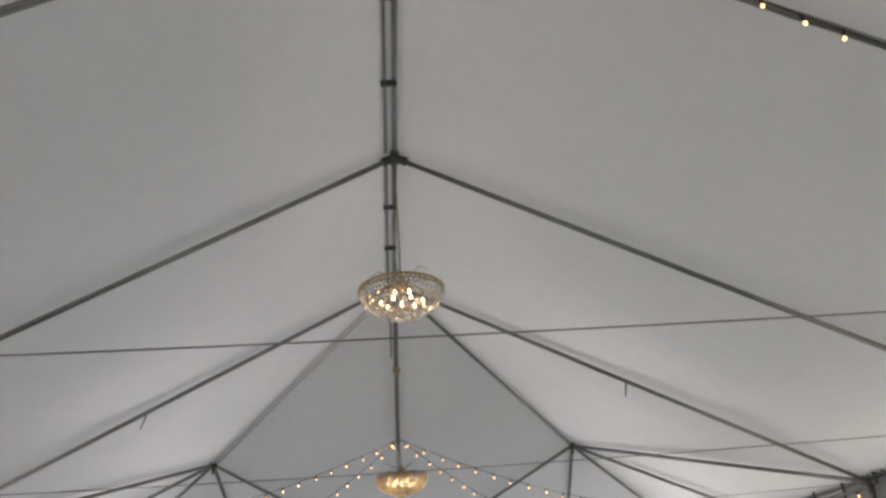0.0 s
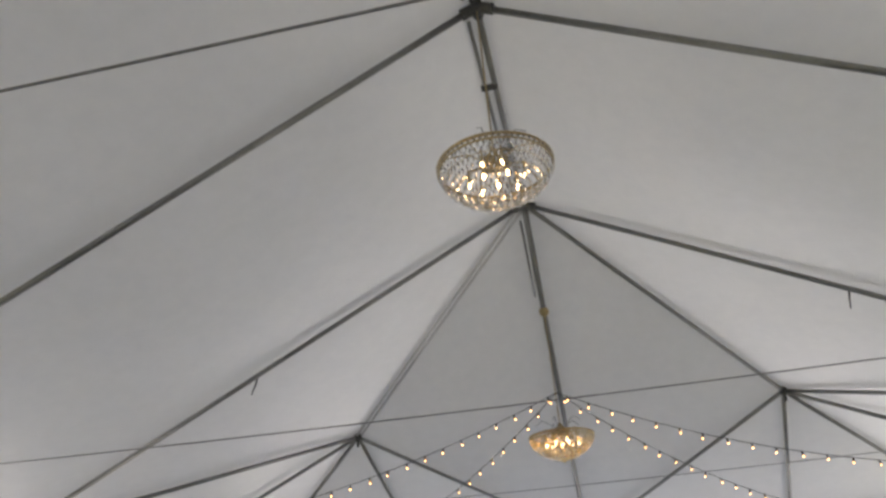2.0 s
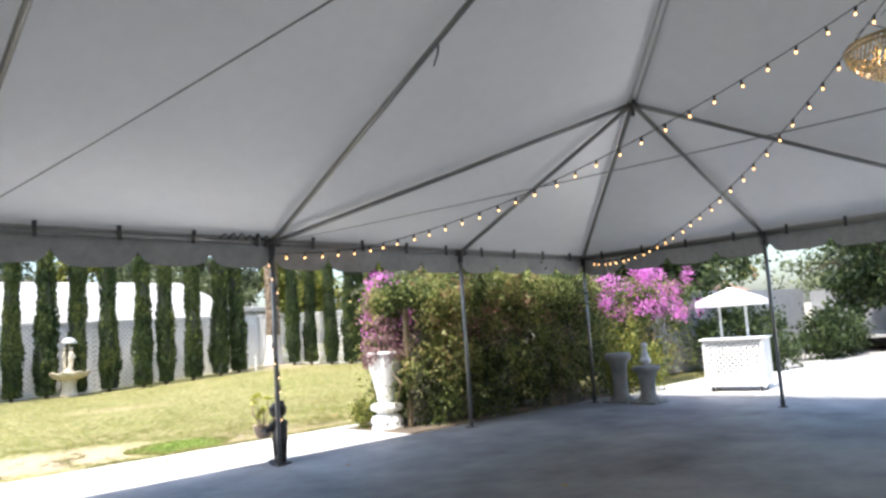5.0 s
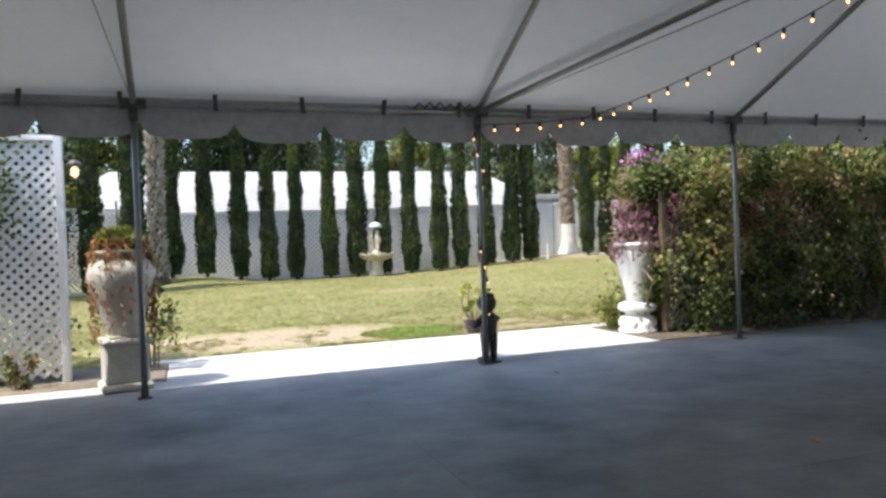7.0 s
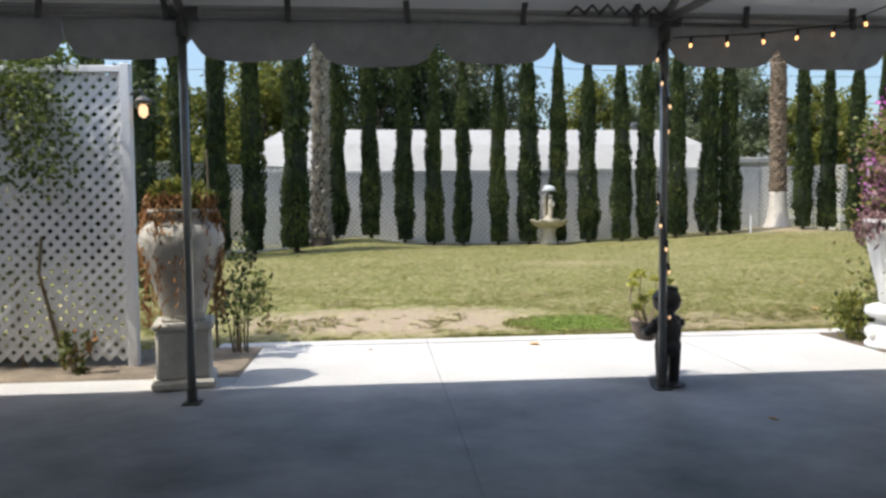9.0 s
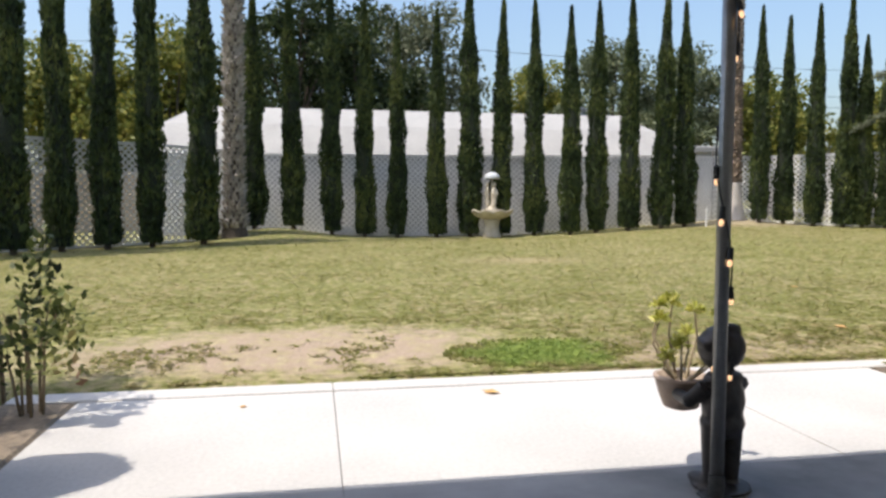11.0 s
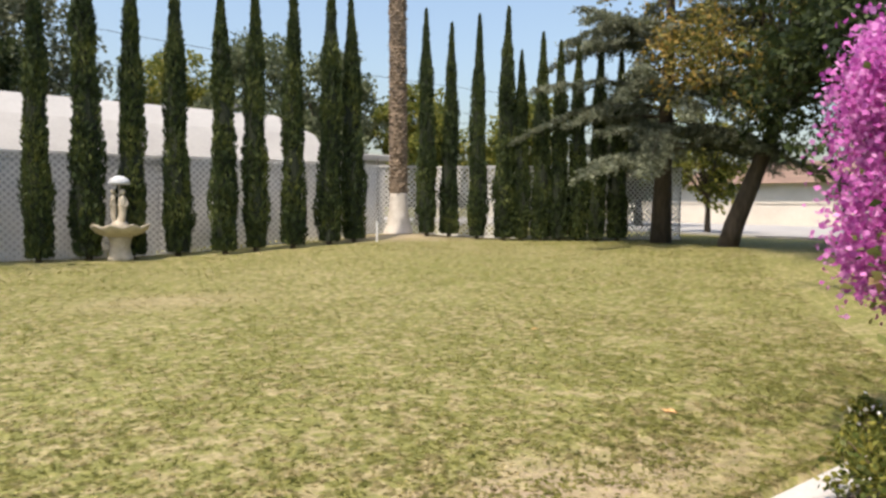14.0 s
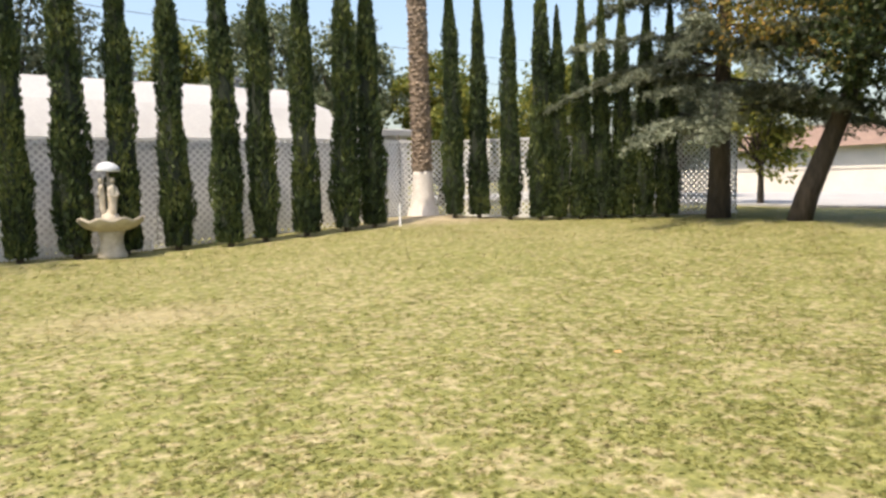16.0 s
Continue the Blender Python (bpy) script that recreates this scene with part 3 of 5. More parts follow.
# bunched cloth and rope where the rafter meets the rail
for (x, y) in ((0, 0), (0, YB)):
    bm = bmesh.new()
    rr = random.Random(7)
    sgn = -1 if y == 0 else 1
    for k in range(7):
        px = x - 0.05 - 0.10 * k
        tube(bm, [(px, y + sgn * 0.03, E + 0.02), (px + 0.05, y + sgn * 0.06, E + 0.06 + rr.uniform(0, 0.03)), (px + 0.11, y + sgn * 0.03, E + 0.03)], 0.012, 0.008, 6)
    part("rope_bundle", bm, M_STRAP, tent)


def sagging(a, b, sag, n=24):
    a, b = Vector(a), Vector(b)
    return [a.lerp(b, i / n) - Vector((0, 0, sag * 4 * (i / n) * (1 - i / n))) for i in range(n + 1)]


for x in (-2 * BAY, -BAY, 0.0, -3 * BAY):
    part("tension_cable", tube(bmesh.new(), sagging((x, 0, E), (x, YB, E), 0.085), 0.004, seg=6), M_CABLE, tent)
# loose tie straps on two rafters
for y, z in ((-2.75, 1), (-8.9, 1)):
    f = abs(y) / abs(YR) if y > YR else (y - YB) / (YR - YB)
    zr = E + (RIDGE - E) * f
    part("tie_strap", tube(bmesh.new(), [(0.02, y, zr), (0.03, y + 0.02, zr - 0.08), (0.0, y + 0.05, zr - 0.2)], 0.012, 0.006, 6), M_STRAP, tent)


# ---- string lights ----
def string_light(points, count, label, bulb=None, thick=0.0045):
    """A black cable with warm filament bulbs in small sockets."""
    st = thing("string_light", label, "string lights", group="string lights under the canopy")
    part("cable", tube(bmesh.new(), points, thick, seg=6), M_WIRE, st)
    pts = [Vector(p) for p in points]
    cum = [0]
    for p, q in zip(pts, pts[1:]):
        cum.append(cum[-1] + (q - p).length)
    for i in range(count):
        s = cum[-1] * (i + 0.5) / count
        j = max(k for k in range(len(cum) - 1) if cum[k] <= s)
        p = pts[j].lerp(pts[j + 1], (s - cum[j]) / max(1e-6, cum[j + 1] - cum[j]))
        for nm, me in (("socket", SOCKET), ("bulb", bulb or BULB)):
            ob = new(nm, me)
            ob.parent, ob.location = st, p
            ob.rotation_euler = (0.2 * math.sin(i * 2.3), 0.2 * math.cos(i * 1.7), 0)
    return st


SOCKET = mesh_of("socket", tube(bmesh.new(), [(0, 0, 0.004), (0, 0, -0.045)], 0.011, 0.012, 8), M_WIRE)
BULB = mesh_of("bulb", lathe(bmesh.new(), [(0.005, -0.043), (0.008, -0.049), (0.0105, -0.057), (0.009, -0.065), (0.003, -0.072)], 10), M_BULB, True)
DIM_BULB = mesh_of("bulb", lathe(bmesh.new(), [(0.004, -0.043), (0.007, -0.048), (0.0095, -0.057), (0.008, -0.065), (0.003, -0.071)], 10), M_DIMBULB, True)
CH2 = Vector((1.45, YR, 3.12))
HANG = Vector((1.75, YR, 3.72))


def drape(end, sag, along=None):
    pts = sagging(HANG, end, sag, 26)
    return pts + ([Vector(p) for p in along] if along else [])


string_light(drape((1.15, -0.08, E - 0.03), 0.30, [(0.6, -0.05, E - 0.09), (0.04, -0.04, E - 0.12)]), 30, "string of small warm bulbs draped to the eave rail")
string_light(drape((2 * BAY - 0.05, -0.2, E - 0.06), 0.58), 30, "string of small warm bulbs draped to the corner post")
string_light(drape((2.2, YB + 0.1, E - 0.02), 0.36, [(1.4, YB + 0.05, E - 0.10), (0.1, YB + 0.05, E - 0.08)]), 30, "string of small warm bulbs draped to the far eave")
string_light(drape((2 * BAY - 0.05, YB + 0.2, E - 0.06), 0.6), 30, "string of small warm bulbs draped to the far corner")
string_light(sagging((-6.25, -7.0, 4.76), (-6.4, YB + 0.1, E), 0.22, 20), 22, "string of small warm bulbs hung from ridge to far eave")
wound = [Vector((0.034 * math.cos(a), 0.034 * math.sin(a), 2.3 - 1.75 * i / 60)) for i, a in ((i, i * 0.2 + 2.4) for i in range(61))]
wound += [Vector((0.05, 0.03, 0.62)), Vector((0.07, 0.02, 0.50)), Vector((0.05, -0.01, 0.47))]
string_light(wound, 13, "string of small warm bulbs wound down a tent pole", DIM_BULB, 0.0035)


# ---- chandeliers ----
def chandelier(at, hang_z, radius, glass):
    ch = thing("chandelier", "round crystal chandelier with brass rim and lit candle bulbs", "chandelier", at, "chandeliers under the ridge")
    top = hang_z - at[2]
    part("rod", tube(bmesh.new(), [(0, 0, 0.02), (0, 0, top)], 0.006, seg=6), M_GOLD, ch)
    part("hub", lathe(bmesh.new(), [(0.03, 0.0), (0.11, 0.02), (0.09, 0.06), (0.05, 0.09), (0.02, 0.15)], 18), M_GOLD, ch, smooth=True)
    bm = bmesh.new()
    for r, z, t in ((radius, 0, 0.012), (radius, -0.035, 0.008), (radius * 0.90, -0.10, 0.003), (radius * 0.70, -0.17, 0.003), (radius * 0.41, -0.225, 0.003)):
        pts = [(r * math.cos(a), r * math.sin(a), z) for a in (2 * math.pi * k / 40 for k in range(41))]
        tube(bm, pts, t, seg=6, cap=False)
    part("rim", bm, M_GOLD, ch)
    for k in range(6):
        a = math.pi / 3 * k
        part("arm", tube(bmesh.new(), [(0.05 * math.cos(a), 0.05 * math.sin(a), 0.03), (0.5 * radius * math.cos(a), 0.5 * radius * math.sin(a), 0.07), (radius * math.cos(a), radius * math.sin(a), 0.0)], 0.006, seg=6), M_GOLD, ch)
    bead = bmesh.new()
    lathe(bead, [(0.002, 0.028), (0.008, 0.014), (0.009, 0.0), (0.005, -0.018), (0.001, -0.03)], 6)
    me = mesh_of("crystal", bead, glass)
    rows = [(1.0, -0.02, 60), (0.97, -0.055, 58), (0.93, -0.085, 56), (0.87, -0.115, 52), (0.79, -0.145, 48), (0.70, -0.17, 42), (0.59, -0.195, 36), (0.47, -0.215, 30), (0.35, -0.235, 22), (0.22, -0.25, 14), (0.10, -0.265, 7), (0.03, -0.28, 3)]
    for f, z, n in rows:
        for k in range(n):
            a = 2 * math.pi * (k + 0.5 * (rows.index((f, z, n)) % 2)) / n
            ob = new("crystal", me)
            ob.parent, ob.location, ob.rotation_euler = ch, (f * radius * math.cos(a), f * radius * math.sin(a), z), (0.2 * math.sin(k * 1.9), 0.2 * math.cos(k), k)
    for k in range(9):
        a = 2 * math.pi * k / 9
        f = 0.5 if k % 3 else 0.24
        p = (f * radius * math.cos(a), f * radius * math.sin(a), -0.085)
        part("candle", tube(bmesh.new(), [(p[0], p[1], 0.03), (p[0], p[1], -0.07)], 0.010, seg=8), M_GOLD, ch)
        part("bulb", lathe(bmesh.new(), [(0.005, 0.022), (0.010, 0.008), (0.011, -0.008), (0.003, -0.028)], 8, p), M_FILAMENT, ch, smooth=True)
    for k in range(5):
        a = 2 * math.pi * k / 5 + 0.4
        part("scroll", tube(bmesh.new(), [(0.05 * math.cos(a), 0.05 * math.sin(a), 0.1), (0.2 * math.cos(a), 0.2 * math.sin(a), 0.2), (0.28 * math.cos(a), 0.28 * math.sin(a), 0.14)], 0.004, seg=5), M_CABLE, ch)
    return ch


chandelier((-3.07, YR, 3.94), RIDGE - 0.03, 0.385, M_CRYSTAL)
chandelier(tuple(CH2), 4.66, 0.37, M_AMBER_LIT)


# ---- plants ----
def cypress_mesh(seed, height, radius):
    rng = np.random.default_rng(seed)
    n = 6500
    h = rng.uniform(0, 1, n) ** 1.1
    lump = 1 + 0.16 * np.sin(h * 23 + seed) * np.sin(h * 9 + 2 * seed)
    prof = np.minimum(1, 0.82 + 1.6 * h) * np.clip(1 - h, 0, 1) ** 0.42 * np.where(h > 0.72, 1 - 0.55 * (h - 0.72) / 0.28, 1)
    a = rng.uniform(0, 2 * math.pi, n)
    bulge = 1 + 0.14 * np.sin(3 * a + 9 * h + seed) + 0.08 * np.sin(7 * a - 21 * h)
    r = radius * prof * lump * bulge * rng.uniform(0.72, 1.06, n)
    p = np.stack([r * np.cos(a), r * np.sin(a), 0.12 + h * (height - 0.12)], 1)
    out = np.stack([np.cos(a) * 0.35, np.sin(a) * 0.35, np.ones(n)], 1)
    crown = quads("crown", leaf_quads(p, out, 0.13, 0.05, rng, 0.32), M_CYPRESS)
    # solid core, coloured near black to stand for shade within the foliage
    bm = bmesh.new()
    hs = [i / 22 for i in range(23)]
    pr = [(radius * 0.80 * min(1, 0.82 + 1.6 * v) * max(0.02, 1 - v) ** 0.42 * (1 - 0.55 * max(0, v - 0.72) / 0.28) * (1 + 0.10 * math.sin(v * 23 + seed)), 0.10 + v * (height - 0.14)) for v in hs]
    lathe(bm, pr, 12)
    core = mesh_of("shade_core", bm, M_CORE)
    trunk = mesh_of("trunk", tube(bmesh.new(), [(0, 0, -0.15), (0, 0, 0.7)], 0.07, 0.05, 8), M_BARK)
    return crown, core, trunk


def cypress(name_meshes, x, y, scale_h, scale_r, turn, z=None):
    t = thing("cypress_tree", "tall narrow dark green Italian cypress by the fence", "tree", (x, y, ground_z(x, y) if z is None else z), "cypresses along the fence")
    for nm, me in zip(("crown", "shade_core", "trunk"), name_meshes):
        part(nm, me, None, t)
    t.scale, t.rotation_euler = (scale_r, scale_r, scale_h), (0.012 * math.sin(turn * 3), 0.012 * math.cos(turn * 5), turn)
    return t


CYP = [cypress_mesh(s, 6.4, 0.29) for s in (1, 2, 3, 4)]
ROW = [(-6.95, 11.75, 7.3, 1.0), (-6.35, 12.45, 7.0, 0.92), (-5.65, 12.95, 7.2, 0.95), (-4.88, 13.35, 7.0, 0.95), (-3.95, 14.05, 7.4, 1.2),
       (-3.05, 16.4, 6.0, 1.0), (-2.07, 16.4, 6.35, 0.98), (-1.1, 16.4, 6.45, 0.95), (-0.25, 16.4, 6.2, 0.92), (0.6, 16.4, 5.6, 0.88), (1.65, 16.4, 5.9, 0.92),
       (2.56, 16.4, 6.7, 1.12), (3.4, 16.45, 6.3, 1.0), (4.34, 16.4, 6.3, 1.0), (5.2, 15.9, 6.0, 1.0), (5.93, 15.95, 6.1, 0.98), (6.78, 15.8, 6.2, 0.98),
       (7.75, 15.82, 6.35, 1.05), (8.45, 15.85, 6.05, 1.0), (10.72, 15.87, 5.95, 0.88), (11.42, 15.8, 5.7, 0.86), (11.9, 15.2, 5.95, 0.86), (12.37, 14.63, 6.1, 0.98), (12.75, 14.4, 5.0, 0.85),
       (13.2, 14.1, 5.5, 0.9), (13.6, 13.8, 5.3, 0.9), (14.0, 13.5, 5.3, 0.9), (14.4, 13.2, 5.2, 0.9), (14.9, 12.9, 5.0, 0.9), (-7.8, 11.1, 7.0, 1.0), (-8.6, 10.4, 6.9, 1.0)]
for i, (x, y, h, k) in enumerate(ROW):
    cypress(CYP[i % 4], x, y, h / 6.4, k, i * 1.3)


def palm(x, y, height, radius, lean, white_foot, label):
    z0 = ground_z(x, y)
    t = thing("palm_tree", label, "palm tree", (x, y, z0))
    n = 40
    core = [(lean * (i / n) ** 1.3 * height, 0, height * i / n) for i in range(n + 1)]
    rr = lambda v: radius * (1 + 0.75 * math.exp(-v * height / 0.35)) * (1 - 0.12 * v)
    bm = bmesh.new()
    seg = 20
    rings = []
    for i, p in enumerate(core):
        rings.append([bm.verts.new((p[0] + rr(i / n) * math.cos(2 * math.pi * k / seg), p[1] + rr(i / n) * math.sin(2 * math.pi * k / seg), p[2] - (0.1 if i == 0 else 0))) for k in range(seg)])
    for ra, rb in zip(rings, rings[1:]):
        for k in range(seg):
            bm.faces.new((ra[k], ra[(k + 1) % seg], rb[(k + 1) % seg], rb[k]))
    part("trunk", bm, M_BARK if not white_foot else M_PALMBARK, t, smooth=True)
    if white_foot:
        sl = lathe(bmesh.new(), [(rr(v / height) + 0.008, v) for v in (-0.1, 0.0, 0.08, 0.16, 0.26, 0.4, 0.6, 0.8, 1.0, 1.08)], 22)
        part("whitewash", sl, M_PALEBARK, t, "whitewashed foot", True)
    rng = random.Random(int(x * 10))
    bm = bmesh.new()
    h, row = (1.05 if white_foot else 0.2), 0
    while h < height - 0.1:
        v = h / height
        cx = lean * v ** 1.3 * height
        for k in range(11):
            a = 2 * math.pi * (k + 0.5 * (row % 2)) / 11 + rng.uniform(-0.22, 0.22)
            r = rr(v)
            o = Vector((math.cos(a), math.sin(a), 0))
            s = Vector((-math.sin(a), math.cos(a), 0)) * 0.055
            b0 = Vector((cx, 0, h)) + o * (r - 0.01)
            far = 1.0 if white_foot else 1.9
            tip = b0 + o * rng.uniform(0.03, 0.075) * far + Vector((0, 0, rng.uniform(0.04, 0.11) * far))
            vs = [bm.verts.new(q) for q in (b0 - s, b0 + s, tip + s * 0.5, tip - s * 0.5, b0 + Vector((0, 0, 0.12)) - s * 0.6, b0 + Vector((0, 0, 0.12)) + s * 0.6)]
            for f in ((0, 1, 2, 3), (3, 2, 5, 4), (0, 3, 4), (1, 5, 2)):
                bm.faces.new([vs[i] for i in f])
        h += 0.105
        row += 1
    part("bark_sheath", bm, M_PALMBARK if white_foot else M_GREYPALM, t, "rough stubs of cut fronds")
    rngn = np.random.default_rng(int(height * 7))
    top = Vector((lean * height, 0, height))
    fr = []
    for k in range(26):
        a, el = rngn.uniform(0, 2 * math.pi), rngn.uniform(-0.5, 1.1)
        for s in np.linspace(0.15, 1, 26):
            q = np.array([top.x + math.cos(a) * s * 2.0 * math.cos(el), math.sin(a) * s * 2.0 * math.cos(el), top.z + s * 2.0 * math.sin(el) - 0.9 * s * s])
            for sd in (-1, 1):
                fr.append((q, np.array([-math.sin(a) * sd + 0.6 * math.cos(a), math.cos(a) * sd + 0.6 * math.sin(a), -0.4])))
    p, d = np.array([f[0] for f in fr]), np.array([f[1] for f in fr])
    p = p + unit(d) * 0.22
    part("fronds", quads("fronds", leaf_quads(p, unit(d), 0.5, 0.05, rngn, 0.1), M_OAK), None, t)
    return t


palm(10.55, 16.95, 9.2, 0.235, -0.012, True, "tall brown palm trunk with a whitewashed foot on a mound")
palm(-3.42, 15.3, 9.0, 0.2, 0.012, False, "tall palm trunk with grey shaggy stubs beside the lawn")


def broad_tree(at, height, spread, leaf_mat, label, seed, leaves=5000, leaf=0.22, trunk_r=0.22, lean=(0, 0), clear_to=0.3, name="tree", lobes=16):
    """A tapered trunk with forking limbs and a crown of many leaves in uneven clumps."""
    rng = np.random.default_rng(seed)
    t = thing(name, label, "tree", at)
    fork = height * clear_to
    bm = bmesh.new()
    tube(bm, [(lean[0] * f * fork, lean[1] * f * fork, f * fork - 0.2 * (f == 0)) for f in (0, 0.15, 0.4, 0.7, 1.0)], trunk_r * 1.25, trunk_r * 0.75, 12)
    part("trunk", bm, M_BARK, t, smooth=True)
    base = np.array([lean[0] * fork, lean[1] * fork, fork])
    tips = []
    for k in range(lobes):
        a = 2 * math.pi * k / lobes + rng.uniform(-0.3, 0.3)
        v = rng.uniform(0.1, 1)
        rad = spread * rng.uniform(0.25, 1.0) * math.sqrt(max(0.1, 1 - (v - 0.35) ** 2 * 1.7))
        tip = base + np.array([rad * math.cos(a) + lean[0] * v * height * 0.3, rad * math.sin(a) + lean[1] * v * height * 0.3, v * (height - fork)])
        tips.append(tip)
        mid = base * 0.5 + tip * 0.5 + np.array([0, 0, 0.15 * height * (1 - v)])
        part("limb", tube(bmesh.new(), [base, mid, tip], trunk_r * 0.42, 0.02, 7), M_BARK, t)
    per = leaves // lobes
    ps, ds = [], []
    for tip in tips:
        r = spread * rng.uniform(0.34, 0.54)
        sub = tip + in_ball(rng, 9) * r
        for c in sub:
            q = c + in_ball(rng, per // 9) * r * rng.uniform(0.4, 0.75) * np.array([1, 1, 0.75])
            ps.append(q)
            ds.append(q - tip + np.array([0, 0, -0.2]))
    p, d = np.concatenate(ps), unit(np.concatenate(ds))
    part("crown", quads("crown", leaf_quads(p, d, leaf, leaf * 0.55, rng, 0.9), leaf_mat), None, t)
    return t


# trees behind the white building
for (x, y, h, sp, mt, lb, sd) in ((-2.4, 27, 8.8, 2.4, M_OAK, "dark broad-leaved tree behind the white building", 1), (0.4, 28, 8.0, 2.3, M_OAK, "dark rounded tree behind the white building", 2),
                                  (3.4, 32, 9.8, 2.9, M_GREYGREEN, "tall grey-green open tree behind the white building", 3), (-6.8, 26, 6.4, 2.2, M_YELLOWGREEN, "yellow-green tree behind the lattice fence", 4),
                                  (13.0, 32, 8.0, 2.6, M_FARLEAF, "dark green tree behind the white building", 5), (15.6, 30, 7.4, 2.4, M_FARLEAF, "dark green tree past the building's end", 6),
                                  (10.4, 36, 7.4, 2.6, M_YELLOWGREEN, "yellow-green tree far behind the building", 7), (18.6, 27, 5.8, 2.0, M_YELLOWGREEN, "light green tree behind the cypresses", 8),
                                  (-14.5, 21, 5.0, 2.2, M_FARLEAF, "large dark tree past the lattice fence", 9), (-10.0, 25, 5.6, 2.4, M_YELLOWGREEN, "pale yellow-green tree far past the fence", 13), (23, 25, 5.5, 2.2, M_YELLOWGREEN, "pale green tree behind the cypresses", 10),
                                  (28, 22, 5.0, 2.2, M_FARLEAF, "dark tree beyond the fence", 12)):
    broad_tree((x, y, ground_z(x, y) - 0.2), h, sp, mt, lb, sd, 13000, 0.22, 0.2, lobes=24)


def cedar(at, height, label):
    """A cedar with tiers of level, drooping boughs hung with short grey-green needles."""
    rng = np.random.default_rng(31)
    t = thing("cedar_tree", label, "tree", at)
    part("trunk", tube(bmesh.new(), [(0, 0, -0.2), (0.05, 0, 2.0), (0.18, 0, 5.0), (0.2, 0, height)], 0.28, 0.05, 12), M_BARK, t, smooth=True)
    ps, ds = [], []
    for k in range(92):
        v = rng.uniform(0.0, 1) ** 0.9
        z = 1.9 + v * (height - 2.1)
        ln = (5.0 - 3.6 * v) * rng.uniform(0.55, 1.05)
        a, rise, fall = rng.uniform(0, 2 * math.pi), rng.uniform(-0.05, 0.3), rng.uniform(0.1, 0.42)
        o = np.array([math.cos(a), math.sin(a), 0.0])
        side = np.array([-o[1], o[0], 0])
        sway = rng.uniform(-0.12, 0.12)
        pts = [np.array([0.1, 0, z]) + o * ln * s + side * ln * sway * s * s + np.array([0, 0, ln * (rise * s - fall * s * s)]) for s in (0, 0.25, 0.5, 0.75, 1)]
        part("bough", tube(bmesh.new(), pts, 0.034 * (1.2 - 0.6 * v), 0.006, 6), M_BARK, t)
        for s in np.linspace(0.2, 1, int(ln * 7)):
            i = min(3, int(s * 4))
            c = pts[i] * (1 - (s * 4 - i)) + pts[i + 1] * (s * 4 - i)
            for sg in (-1, 1):
                w = (0.2 + 0.2 * ln * (1.12 - s)) * rng.uniform(0.5, 1.1)
                ray = unit((side * sg * rng.uniform(0.6, 1) + o * rng.uniform(0.3, 1.0) + np.array([0, 0, rng.uniform(-0.45, 0.2)]))[None])[0]
                m = int(20 + 60 * w)
                f = rng.uniform(0, 1, (m, 1))
                q = c + ray * f * w + rng.normal(0, 0.035, (m, 3)) - np.array([0, 0, 1]) * 0.25 * w * f * f
                ps.append(q)
                ds.append(np.repeat((ray + np.array([0, 0, -0.1]))[None], m, 0))
    p, d = np.concatenate(ps), np.concatenate(ds)
    part("needles", quads("needles", leaf_quads(p, d, 0.10, 0.032, rng, 0.8), M_CEDAR), None, t)
    return t


cedar((15.1, 11.65, 0.52), 9.5, "large blue-grey cedar with drooping level boughs at the lawn's edge")
broad_tree((15.0, 9.75, 0.5), 8.5, 2.7, M_AUTUMN, "leaning tree with yellow and orange turning leaves by the lawn", 41, 28000, 0.115, 0.2, (0.12, -0.34), 0.34, lobes=26)
broad_tree((14.0, 6.0, 0.45), 8.0, 2.6, M_OAK, "dark shady tree with a dense crown at the lawn's edge", 42, 26000, 0.14, 0.22, (0.06, 0.0), 0.2, lobes=28)
broad_tree((22.0, 14.6, 0.4), 4.2, 1.7, M_YELLOWGREEN, "small light green tree beside the drive", 43, 4000, 0.2, 0.1, lobes=12)
broad_tree((18.5, 4.6, 0.4), 5.5, 2.4, M_VINE, "dense green tree at the garden's edge", 44, 6000, 0.2, 0.15, lobes=14)


def shrub(name, at, size, mt, label, count, leaf, seed, stems=7, category="shrub", flowers=None):
    """A bush: bent stems from the ground and leaves thick towards the outside."""
    rng = np.random.default_rng(seed)
    t = thing(name, label, category, at)
    for k in range(stems):
        a, q = rng.uniform(0, 2 * math.pi), rng.uniform(0.3, 0.9)
        tip = (math.cos(a) * size[0] * q, math.sin(a) * size[1] * q, size[2] * rng.uniform(0.6, 1.0))
        part("stem", tube(bmesh.new(), [(0.05 * math.cos(a), 0.05 * math.sin(a), -0.03), (tip[0] * 0.4, tip[1] * 0.4, tip[2] * 0.55), tip], 0.010, 0.003, 6), M_TWIG, t)
    c = in_ball(rng, max(6, count // 60)) * np.array(size) * np.array([1, 1, 0.5]) + np.array([0, 0, size[2] * 0.55])
    p = c[rng.integers(0, len(c), count)] + rng.normal(size=(count, 3)) * np.array(size) * 0.13
    p[:, 2] = np.maximum(p[:, 2], 0.02)
    part("foliage", quads("foliage", leaf_quads(p, unit(p - np.array([0, 0, 0.2])), leaf, leaf * 0.6, rng, 0.9), mt), None, t)
    if flowers:
        fm, n, fs = flowers
        g = c[rng.integers(0, len(c), n)] + rng.normal(size=(n, 3)) * np.array(size) * 0.15
        g[:, 2] = np.maximum(g[:, 2], 0.05)
        part("flowers", quads("flowers", leaf_quads(g, unit(g), fs, fs * 0.9, rng, 1.2), fm), None, t)
    return t


